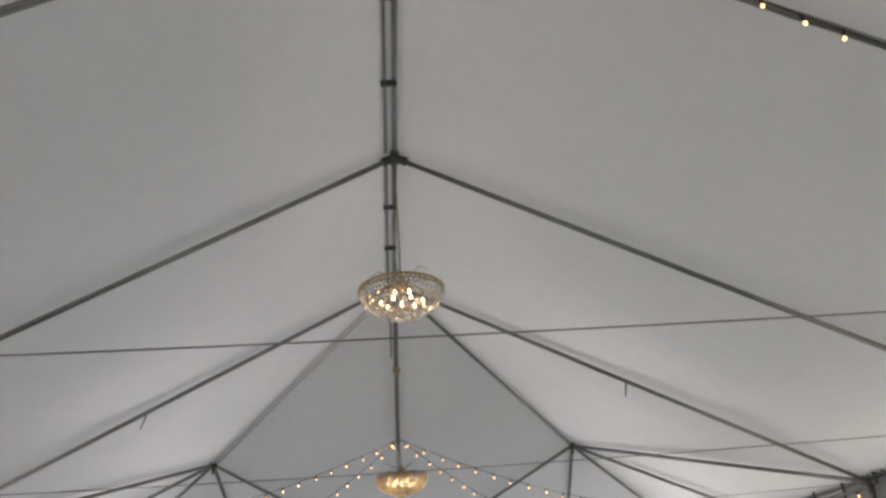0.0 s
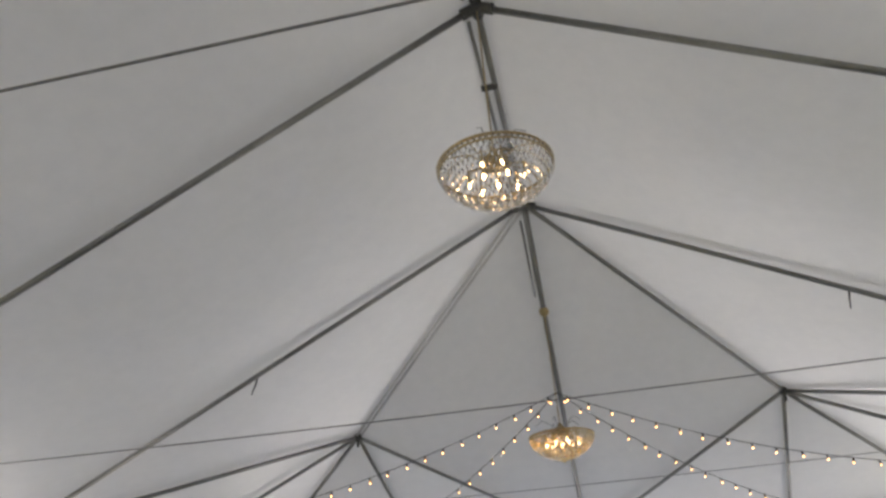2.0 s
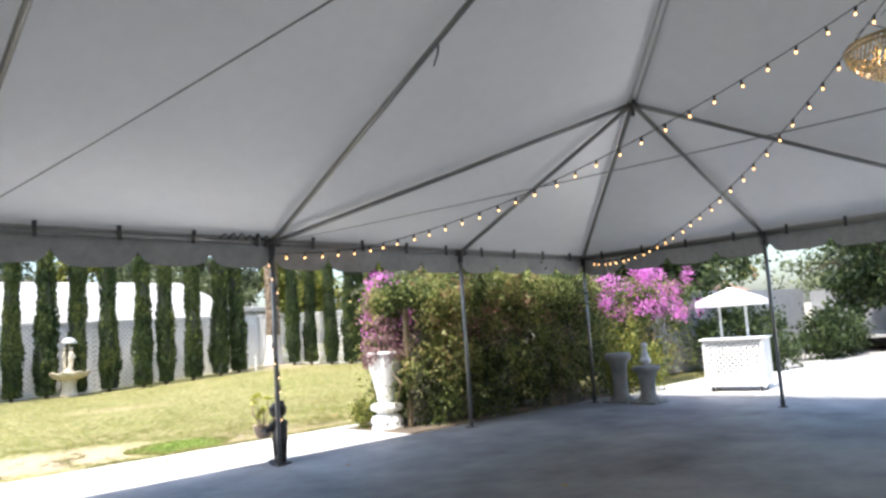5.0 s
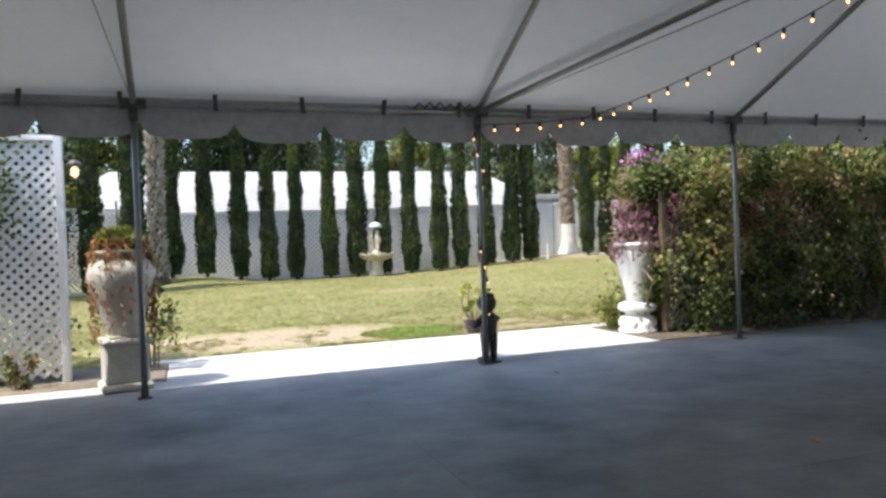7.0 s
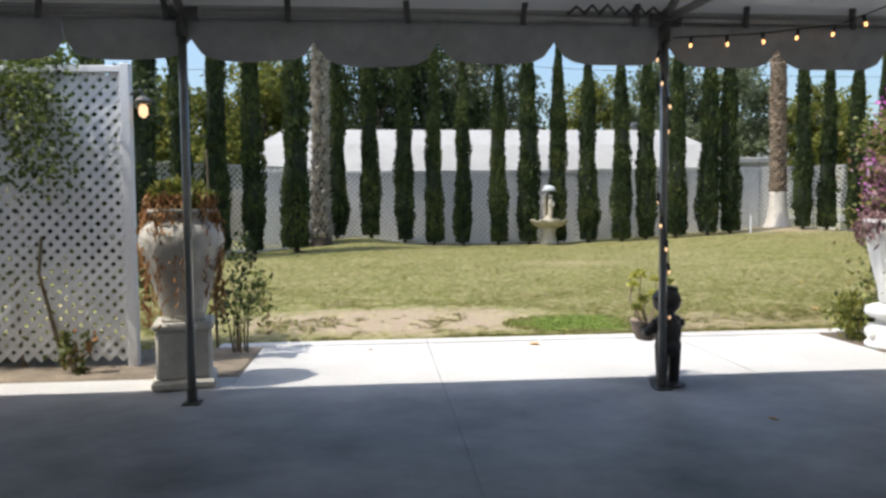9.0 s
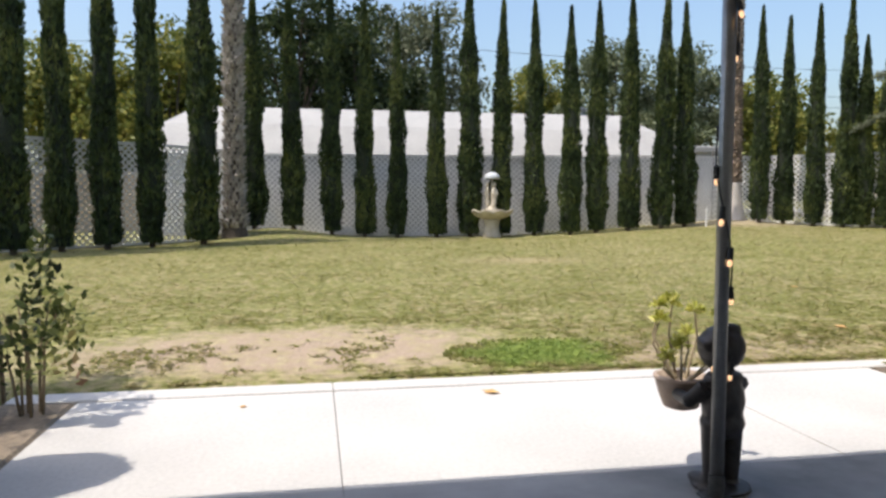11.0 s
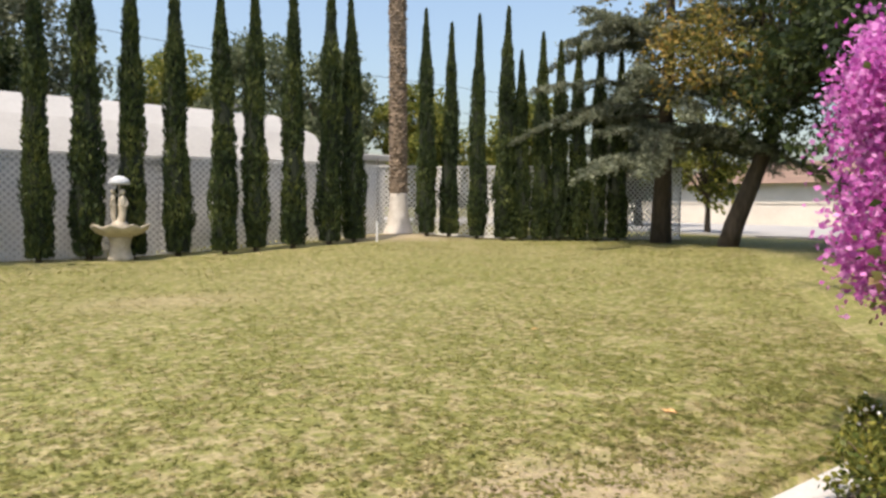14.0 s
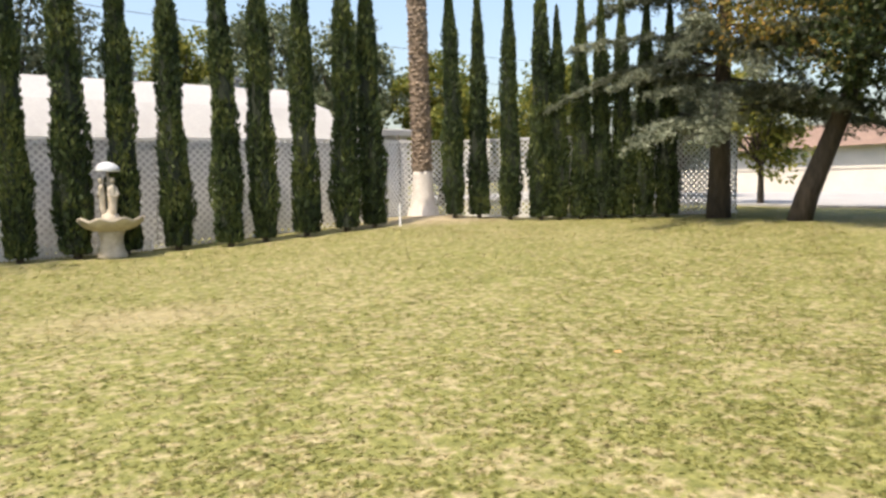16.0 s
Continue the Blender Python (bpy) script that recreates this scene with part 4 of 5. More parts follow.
# ---- fence and lattice ----
def lattice_panel(bm, a, b, z0, z1, pitch, wide, thick):
    """Two layers of crossed diagonal laths between a and b (plan points), from z0 to z1."""
    a, b = Vector((*a, 0)), Vector((*b, 0))
    run, hgt = (b - a).length, z1 - z0
    d = (b - a).normalized()
    nrm = Vector((-d.y, d.x, 0))
    for layer, slope in ((0, 1), (1, -1)):
        off = nrm * thick * (layer - 0.5) * 1.02
        k = -hgt
        while k < run:
            s0, s1 = max(0, k), min(run, k + hgt)
            if s1 - s0 > 0.01:
                za, zb = (z0 + (s0 - k), z0 + (s1 - k)) if slope > 0 else (z1 - (s0 - k), z1 - (s1 - k))
                p, q = a + d * s0 + off + Vector((0, 0, za)), a + d * s1 + off + Vector((0, 0, zb))
                u = (q - p).normalized()
                w = u.cross(nrm).normalized() * wide / 2
                vs = [bm.verts.new(v) for v in (p - w, p + w, q + w, q - w)]
                us = [bm.verts.new(v + nrm * thick) for v in (p - w, p + w, q + w, q - w)]
                bm.faces.new(vs[::-1])
                bm.faces.new(us)
                for i in range(4):
                    j = (i + 1) % 4
                    bm.faces.new((vs[i], vs[j], us[j], us[i]))
            k += pitch
    return bm


FENCE = [(-8.9, 10.9), (-7.4, 12.5), (-5.6, 13.9), (-4.1, 15.2), (-3.3, 17.2), (-0.8, 17.2), (1.7, 17.2), (4.2, 17.2), (6.7, 17.2), (8.9, 17.2), (10.4, 17.75), (11.9, 17.2), (12.9, 15.9), (14.0, 14.6), (15.5, 13.5), (17.4, 12.6)]
fence = thing("lattice_fence", "white painted diagonal lattice fence behind the cypresses", "fence")
for i, (a, b) in enumerate(zip(FENCE, FENCE[1:])):
    za, zb = ground_z(*a), ground_z(*b)
    base, top = min(za, zb) + 0.03, 2.35 + 0.1 * min(1, max(0, a[0] / 10))
    part("lattice", lattice_panel(bmesh.new(), a, b, base, top, 0.15, 0.04, 0.008), M_WHITEPAINT, fence)
    for z in (base, top):
        mid = ((a[0] + b[0]) / 2, (a[1] + b[1]) / 2, z)
        part("rail", box(bmesh.new(), mid, (math.dist(a, b), 0.05, 0.06), math.atan2(b[1] - a[1], b[0] - a[0])), M_WHITEPAINT, fence)
for a in FENCE:
    part("post", box(bmesh.new(), (a[0], a[1] + 0.05, ground_z(*a) + 1.05), (0.04, 0.05, 2.1), 0.0, 0.004), M_GREYLATH, fence)
edging = thing("garden_edging", "low white picket edging at the foot of the fence", "edging")
pk = box(bmesh.new(), (0, 0, 0.10), (0.045, 0.015, 0.22), 0, 0.004)
tube(pk, [(-0.045, 0, 0.12), (0.045, 0, 0.12)], 0.008, seg=6)
pkm = mesh_of("picket", pk, M_WHITEPAINT)
for i in range(70):
    x = -1.2 + i * 0.075
    ob = new("picket", pkm)
    ob.parent, ob.location = edging, (x, 16.95, ground_z(x, 16.95))

# ---- buildings ----
shed = thing("long_building", "long low white building with a pale hipped roof", "building")
bx0, bx1, by0, by1, bz = -5.7, 9.2, 18.5, 23.4, 2.42
bm = bmesh.new()
for cx, cy, sx, sy in (((bx0 + bx1) / 2, by0, bx1 - bx0, 0.2), ((bx0 + bx1) / 2, by1, bx1 - bx0, 0.2), (bx0, (by0 + by1) / 2, 0.2, by1 - by0), (bx1, (by0 + by1) / 2, 0.2, by1 - by0)):
    box(bm, (cx, cy, bz / 2), (sx, sy, bz))
part("wall", bm, M_STUCCO, shed)
bm = bmesh.new()
rz, ov = 3.95, 0.2
section = [(by0 - ov, bz - 0.12), (by0 - ov, bz), (19.3, 3.34), (20.4, rz), (21.6, rz), (22.6, 3.34), (by1 + ov, bz), (by1 + ov, bz - 0.12)]
inset = [0, 0, 0.02, 0.75, 0.75, 0.02, 0, 0]
lo_, hi_ = [bm.verts.new((bx0 - 0.06 + k, y, z)) for k, (y, z) in zip(inset, section)], [bm.verts.new((bx1 + 0.06 - k, y, z)) for k, (y, z) in zip(inset, section)]
for i in range(8):
    j = (i + 1) % 8
    bm.faces.new((lo_[i], lo_[j], hi_[j], hi_[i]))
for side in (lo_, hi_):
    bm.faces.new((side[0], side[1], side[6], side[7]))
    bm.faces.new((side[1], side[2], side[5], side[6]))
    bm.faces.new((side[2], side[3], side[4], side[5]))
bmesh.ops.recalc_face_normals(bm, faces=bm.faces)
part("roof", bm, M_ROOF, shed)
for x in (-3.4, 4.6, 7.2):
    v = part("roof_vent", lathe(bmesh.new(), [(0.10, -0.2), (0.10, 0.18), (0.2, 0.2), (0.2, 0.26), (0.03, 0.32)], 14), M_ALU, shed)
    v.location = (x, 20.5, rz - 0.05)
annex = thing("annex", "small white annex past the long building", "building")
part("wall", box(bmesh.new(), (10.6, 21.5, 1.35), (2.4, 4.0, 2.7)), M_STUCCO, annex)
part("roof", box(bmesh.new(), (10.6, 21.5, 2.8), (2.7, 4.3, 0.22), 0, 0.03), M_ROOF, annex)
nb = thing("neighbour_wall", "tan neighbouring wall seen through the lattice", "wall", kind="structure")
part("wall", box(bmesh.new(), (-10.0, 20.5, 0.95), (9.0, 0.25, 1.9), 0.5), M_TAN, nb)
part("coping", box(bmesh.new(), (-10.0, 20.5, 1.96), (9.1, 0.35, 0.10), 0.5), M_CREAM, nb)
fw = thing("boundary_wall", "long cream block wall across the drive", "wall", kind="structure")
part("wall", box(bmesh.new(), (36, 17, 0.8), (0.3, 60, 1.7), -0.12), M_CREAM, fw)
part("coping", box(bmesh.new(), (36, 17, 1.68), (0.4, 60, 0.1), -0.12), M_CREAM, fw)
drive = solo("drive", box(bmesh.new(), (28.5, 14, 0.46), (14.5, 60, 0.08), -0.12), M_ASPHALT, "pale sunlit drive beyond the trees", "road", kind="structure")
hs = thing("far_house", "low far house with a brown shingle roof", "house", (49, 24, 0.2))
part("wall", box(bmesh.new(), (0, 0, 1.4), (8, 16, 2.8)), M_STUCCO, hs)
bm = bmesh.new()
v = [bm.verts.new(p) for p in ((-4.6, -8.6, 2.8), (4.6, -8.6, 2.8), (4.6, 8.6, 2.8), (-4.6, 8.6, 2.8), (0, -6, 4.4), (0, 6, 4.4))]
for f in ((0, 1, 4), (1, 2, 5, 4), (2, 3, 5), (3, 0, 4, 5), (3, 2, 1, 0)):
    bm.faces.new([v[i] for i in f])
part("roof", bm, M_SHINGLE, hs)
part("chimney", box(bmesh.new(), (0.5, -3, 5.1), (0.7, 0.7, 1.2)), M_TAN, hs)
house = thing("house_wall", "plain stucco house wall behind the tent", "wall", kind="structure")
part("wall", box(bmesh.new(), (-6, -14.6, 1.7), (34, 0.3, 3.4)), M_HOUSE, house)
part("wall", box(bmesh.new(), (-21.5, -6, 1.7), (0.3, 17, 3.4)), M_HOUSE, house)

# ---- utility pole and wires ----
up_ = thing("utility_pole", "dark wooden utility pole with wires behind the trees", "utility pole", (3.6, 38, 0))
part("pole", tube(bmesh.new(), [(0, 0, -0.3), (-0.1, 0, 10.5)], 0.14, 0.10, 10), M_BARK, up_)
part("crossarm", box(bmesh.new(), (0, 0, 9.6), (2.2, 0.12, 0.12)), M_BARK, up_)
for z, dy in ((7.6, 0), (8.3, 0.4), (9.7, -0.4)):
    part("wire", tube(bmesh.new(), sagging((-60, dy, z + 1.0), (0, dy, z), 1.0) + sagging((0, dy, z), (60, dy - 6, z + 0.2), 1.2), 0.014, seg=5), M_WIRE, up_)


# ---- patio pieces ----
def slab(x0, x1, y0, y1, parent, z=0.0, mt=M_CONCRETE):
    g = 0.0012 if mt is M_FLOOR else 0.004
    bm = box(bmesh.new(), ((x0 + x1) / 2, (y0 + y1) / 2, z - 0.04), (x1 - x0 - g, y1 - y0 - g, 0.08), 0, 0.002)
    return part("slab", bm, mt, parent)


patio = thing("patio", "poured concrete patio in large jointed slabs", "patio", kind="structure")
part("bedding", box(bmesh.new(), (-3, -6.3, -0.06), (33, 13.3, 0.06)), M_JOINT, patio)
part("bedding", box(bmesh.new(), (-0.35, 1.15, -0.06), (5.0, 1.9, 0.06)), M_JOINT, patio)
xe = [-19.5, -16.69, -13.64, -10.59, -7.54, -4.49, -1.44, 1.61, 4.66, 7.71, 10.76, 13.5]
ye = [-12.9, -9.8, -6.7, -3.6, 0.34]
# slabs under the canopy take the shade-toned floor, the rest plain concrete
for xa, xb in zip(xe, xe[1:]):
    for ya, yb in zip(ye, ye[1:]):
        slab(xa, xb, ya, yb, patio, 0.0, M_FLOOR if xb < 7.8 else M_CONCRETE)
slab(-7.5, -2.9, 0.34, 0.72, patio)
slab(-2.9, -1.44, 0.34, 1.86, patio)
slab(-1.44, 0.86, 0.34, 1.86, patio)
bm = bmesh.new()
pts = [(0.866, 0.346), (2.26, 0.346), (2.26, 1.86), (0.866, 1.86)]
lo = [bm.verts.new((x, y, -0.08)) for x, y in pts]
hi = [bm.verts.new((x, y, 0.0)) for x, y in pts]
bm.faces.new(hi)
bm.faces.new(lo[::-1])
for i in range(len(pts)):
    j = (i + 1) % len(pts)
    bm.faces.new((lo[i], lo[j], hi[j], hi[i]))
part("slab", bm, M_CONCRETE, patio)
for xa, xb in ((-3.3, -1.44), (-1.44, 0.86), (0.86, 3.4)):
    part("kerb", box(bmesh.new(), ((xa + xb) / 2, 1.9545, -0.040), (xb - xa - 0.004, 0.186, 0.10), 0, 0.006), M_CONCRETE, patio)
solo("soil_bed", box(bmesh.new(), (-5.1, 1.29, -0.035), (4.4, 1.12, 0.09), 0, 0.02), M_SOIL, "dry soil bed with leaf litter by the trellis", "soil", kind="structure")
solo("soil_bed", box(bmesh.new(), (5.42, 1.105, -0.035), (6.3, 1.50, 0.09), 0, 0.02), M_SHADESOIL, "shaded soil bed under the hedge", "soil", kind="structure")
solo("terrace", box(bmesh.new(), (18.55, -6.0, -0.045), (10.0, 14.4, 0.09)), M_ASPHALT, "pale sunlit concrete terrace beyond the tent", "pavement", kind="structure")


# ---- trellis by the patio ----
trellis = thing("lattice_trellis", "white painted diagonal lattice trellis overgrown with a vine", "trellis")
T0, T1, TZ0, TZ1 = (-5.02, 1.25), (-3.78, 1.18), 0.06, 2.28


def lath(p, q, wide, thick, nrm):
    bm = bmesh.new()
    p, q = Vector(p), Vector(q)
    u = (q - p).normalized()
    w = u.cross(nrm).normalized() * wide / 2
    vs = [bm.verts.new(v) for v in (p - w, p + w, q + w, q - w)]
    us = [bm.verts.new(v + nrm * thick) for v in (p - w, p + w, q + w, q - w)]
    bm.faces.new(vs[::-1])
    bm.faces.new(us)
    for i in range(4):
        j = (i + 1) % 4
        bm.faces.new((vs[i], vs[j], us[j], us[i]))
    return bm


def near_lattice(parent, a, b, z0, z1, pitch, wide=0.036, thick=0.009, mt=M_WHITEPAINT):
    a, b = Vector((*a, 0)), Vector((*b, 0))
    run, hgt, d = (b - a).length, z1 - z0, (b - a).normalized()
    nrm = Vector((-d.y, d.x, 0))
    for layer, slope in ((0, 1), (1, -1)):
        off, k = nrm * thick * layer * 1.02, -hgt
        while k < run:
            s0, s1 = max(0, k), min(run, k + hgt)
            if s1 - s0 > 0.03:
                za, zb = (z0 + (s0 - k), z0 + (s1 - k)) if slope > 0 else (z1 - (s0 - k), z1 - (s1 - k))
                part("lath", lath(a + d * s0 + off + Vector((0, 0, za)), a + d * s1 + off + Vector((0, 0, zb)), wide, thick, nrm), mt, parent)
            k += pitch


near_lattice(trellis, T0, T1, TZ0, TZ1, 0.105, 0.041)
for a in (T0, T1):
    part("post", box(bmesh.new(), (a[0], a[1] - 0.01, 1.17), (0.075, 0.075, 2.34), 0, 0.006), M_WHITEPAINT, trellis)
part("rail", box(bmesh.new(), (-4.40, 1.205, TZ1 + 0.02), (1.2, 0.06, 0.05), -0.056, 0.004), M_WHITEPAINT, trellis)
trellis_b = thing("lattice_trellis", "white painted diagonal lattice trellis, farther panel", "trellis")
near_lattice(trellis_b, (-7.3, 1.4), (-5.10, 1.26), TZ0, TZ1, 0.105)
part("rail", box(bmesh.new(), (-6.2, 1.33, TZ1 + 0.02), (2.2, 0.06, 0.05), -0.063, 0.004), M_WHITEPAINT, trellis_b)


def climber(name, label, ranges, count, leaf, mt, seed, stems, flowers=None, uneven=0.0, per=70):
    """A climbing plant: woody stems and leaves in uneven clumps through a box-shaped space, denser at its faces."""
    rng = np.random.default_rng(seed)
    (x0, x1), (y0, y1), (z0, z1) = ranges
    t = thing(name, label, "climbing plant", ((x0 + x1) / 2, (y0 + y1) / 2, 0.01))
    o = np.array([(x0 + x1) / 2, (y0 + y1) / 2, 0.01])
    for k in range(stems):
        xa = rng.uniform(x0, x1) - o[0]
        pts = [(xa, 0, -0.02)]
        for s in (0.3, 0.6, 0.9):
            pts.append((xa + rng.uniform(-0.3, 0.3), rng.uniform(y0, y1) - o[1], z1 * s))
        part("stem", tube(bmesh.new(), pts, 0.018, 0.005, 7), M_TWIG, t)
    nc = max(12, count // per)
    c = np.stack([rng.uniform(x0, x1, nc), rng.uniform(y0, y1, nc), rng.uniform(z0, z1, nc)], 1)
    c[:, 2] = np.where(rng.uniform(0, 1, nc) < 0.3, z1 - 0.25 * rng.uniform(0, 1, nc), c[:, 2])
    if uneven:
        top = np.array([noise.noise((v * 1.1, 3.0, seed)) + 0.6 * noise.noise((v * 3.1, 1.0, seed)) for v in c[:, 0]])
        end = np.clip((c[:, 0] - x0) / 0.8, 0, 1)
        c[:, 2] = z0 + (c[:, 2] - z0) * (1 + uneven * top) * (0.93 + 0.07 * end)
    p = c[rng.integers(0, nc, count)] + rng.normal(size=(count, 3)) * rng.uniform(0.07, 0.15, (count, 1))
    p[:, 2] = np.maximum(p[:, 2], 0.04)
    d = unit(p - np.array([o[0], o[1], (z0 + z1) / 2]) + np.array([0, 0, -0.2]))
    part("foliage", quads("foliage", leaf_quads(p - o, d, leaf, leaf * 0.62, rng, 0.8), mt), None, t)
    for i, (fm, fr, n, fs) in enumerate(flowers or []):
        (a0, a1), (b0, b1), (e0, e1) = fr
        m = max(4, n // 56)
        for c1 in np.stack([rng.uniform(a0, a1, m), rng.uniform(b0, b1, m), rng.uniform(e0, e1, m)], 1):
            g = c1 + rng.normal(size=(110, 3)) * np.array([0.075, 0.075, 0.09])
            part("flower_cluster", quads("flower_cluster", leaf_quads(g - o, unit(g - o), fs, fs * 0.85, rng, 1.2), fm), None, t, "bright magenta bracts" if fm is M_BRACT else "faded pink bracts")
    return t


climber("trellis_vine", "green vine hanging over the top of the trellis", ((-5.7, -4.25), (1.0, 1.5), (1.4, 2.45)), 8000, 0.055, M_IVY, 51, 4)
climber("garden_hedge", "dark dense hedge behind the trellis", ((-8.5, -3.85), (1.55, 2.0), (0.5, 2.3)), 16000, 0.07, M_OAK, 58, 6)
climber("trellis_creeper", "thin creeper low behind the trellis", ((-6.5, -3.9), (1.42, 1.7), (0.1, 1.05)), 4500, 0.055, M_IVY, 52, 5)

# ---- hedge between lawn and tent ----
hedge_lat = thing("hedge_lattice", "weathered lattice panels inside the hedge", "trellis")
near_lattice(hedge_lat, (2.75, 0.86), (6.7, 0.72), 0.05, 1.35, 0.13, 0.03, 0.008, M_GREYLATH)
for x in (2.75, 4.0, 5.3, 6.7):
    part("post", box(bmesh.new(), (x, 0.9, 0.85), (0.07, 0.07, 1.7), 0, 0.005), M_TWIG, hedge_lat)
climber("bougainvillea_hedge", "tall dense bougainvillea hedge, green with magenta flowers at its end", ((2.5, 7.2), (0.7, 1.6), (0.05, 2.12)), 56000, 0.06, M_VINE, 53, 16, uneven=0.2, per=170, flowers=
        [(M_BRACT, ((3.0, 3.8), (1.78, 2.16), (0.95, 2.2)), 6000, 0.036), (M_BRACT, ((2.45, 2.7), (1.4, 1.7), (1.0, 1.7)), 280, 0.03)])
climber("ivy_hedge", "dense green ivy growing through the hedge lattice", ((2.85, 6.9), (0.16, 0.62), (0.22, 2.05)), 22000, 0.055, M_VINE, 57, 8, uneven=0.22, per=150,
        flowers=[(M_DUSKY, ((3.4, 5.6), (0.15, 0.6), (1.2, 2.1)), 1000, 0.03)])
climber("bougainvillea", "bougainvillea with masses of magenta flowers", ((7.0, 11.5), (0.6, 1.8), (0.3, 2.1)), 12000, 0.07, M_VINE, 54, 8,
        [(M_BRACT, ((7.1, 8.0), (0.4, 1.2), (1.55, 2.2)), 900, 0.042), (M_BRACT, ((8.5, 11.3), (0.3, 1.2), (1.4, 2.35)), 1800, 0.042)])
shrub("shrub", (2.52, 1.55, 0.0), (0.32, 0.34, 0.40), M_YELLOWGREEN, "loose yellow-green shrub beside the urn", 2600, 0.038, 61)
shrub("shrub", (3.35, 1.98, 0.0), (0.24, 0.16, 0.26), M_YELLOWGREEN, "low yellow-green shrub with small white flowers at the lawn's edge", 900, 0.05, 62, flowers=(M_WHITEPAINT, 90, 0.03))
shrub("shrub", (-3.05, 1.62, 0.0), (0.30, 0.28, 0.85), M_VINE, "small open leafy shrub in the corner bed", 420, 0.06, 63)
shrub("flowering_plant", (-4.15, 0.95, 0.0), (0.22, 0.15, 0.3), M_VINE, "low plant with orange-red flowers by the trellis", 260, 0.05, 64, 4, "plant", (M_DRIED, 40, 0.05))
shrub("shrub", (8.0, 0.1, 0.0), (0.5, 0.4, 0.75), M_YELLOWGREEN, "yellow-green shrub beside the pedestals", 900, 0.07, 65)
shrub("shrub", (6.75, -0.05, 0.0), (0.22, 0.2, 0.5), M_YELLOWGREEN, "small yellow-green shrub by the corner pole", 300, 0.06, 66)
shrub("shrub", (7.5, 0.45, 0.0), (0.6, 0.4, 1.5), M_YELLOWGREEN, "tall light green shrub behind the pedestals", 1500, 0.08, 67)
shrub("shrub", (12.9, -0.35, 0.0), (1.0, 0.5, 0.8), M_OAK, "low dark strappy shrub at the terrace edge", 2600, 0.1, 76)
shrub("shrub", (9.6, 1.9, 0.1), (1.6, 0.6, 1.9), M_OAK, "dense dark shrub behind the bougainvillea", 6000, 0.1, 77)
shrub("shrub", (12.6, 4.4, 0.4), (1.7, 0.8, 1.5), M_OAK, "large dark shrub in the trees' shade", 5000, 0.13, 69)
shrub("shrub", (13.8, 0.6, 0.0), (1.8, 0.8, 1.6), M_OAK, "dark strappy shrub against the grey wall", 3500, 0.12, 68)
solo("garden_wall", box(bmesh.new(), (15.5, 1.6, 1.0), (8.5, 0.25, 2.0), -0.1), M_GREYWALL, "grey block garden wall", "wall", kind="structure")
broad_tree((14.5, 4.5, 0.2), 6.0, 2.6, M_OAK, "dark tree behind the grey garden wall", 45, 6000, 0.2, 0.16, lobes=14)
solo("garden_wall", box(bmesh.new(), (23.4, -6.5, 0.95), (0.25, 17.0, 2.1)), M_GREYWALL, "grey block wall along the terrace", "wall", kind="structure")
for k, (x, y, h, sp) in enumerate(((20.5, -1.2, 5.0, 2.1), (25.2, -4.6, 6.4, 2.5), (25.0, -9.4, 5.6, 2.4), (25.6, 0.6, 6.2, 2.5))):
    broad_tree((x, y, 0.0), h, sp, M_FARLEAF if k % 2 else M_OAK, "broad green tree beside the terrace wall", 70 + k, 8000, 0.2, 0.15, lobes=18)
shrub("shrub", (17.4, -0.4, 0.0), (1.9, 0.7, 1.2), M_OAK, "low dark shrub at the terrace edge", 4500, 0.12, 75)
broad_tree((13.2, 2.7, 0.1), 5.2, 2.2, M_OAK, "dark leafy tree overhanging the grey wall", 78, 9000, 0.17, 0.14, lobes=20)
broad_tree((10.5, 3.2, 0.2), 4.4, 1.9, M_OAK, "dark tree behind the bougainvillea", 46, 4500, 0.18, 0.12, lobes=12)


# ---- urns ----
def urn(at, label, plinth, body, mt, turn=0.0):
    u = thing("garden_urn", label, "urn", at, "large urns at the patio's edge")
    bm = bmesh.new()
    if len(plinth[0]) == 3:
        for (w, z0, z1) in plinth:
            box(bm, (0, 0, (z0 + z1) / 2), (w, w, z1 - z0), 0, min(0.02, (z1 - z0) * 0.3))
    else:
        lathe(bm, plinth, 32)
        for k in range(8):
            a = math.pi / 4 * k
            ball(bm, (0.19 * math.cos(a), 0.19 * math.sin(a), 0.12), 0.045, (1, 1, 1.3))
    part("pedestal", bm, mt, u, smooth=len(plinth[0]) == 2)
    part("bowl", lathe(bmesh.new(), body, 36), mt, u, smooth=True)
    part("soil", lathe(bmesh.new(), [(body[-1][0] * 0.85, body[-1][1] - 0.05), (0.02, body[-1][1] - 0.02)], 20), M_SOIL, u)
    u.rotation_euler = (0, 0, turn)
    return u


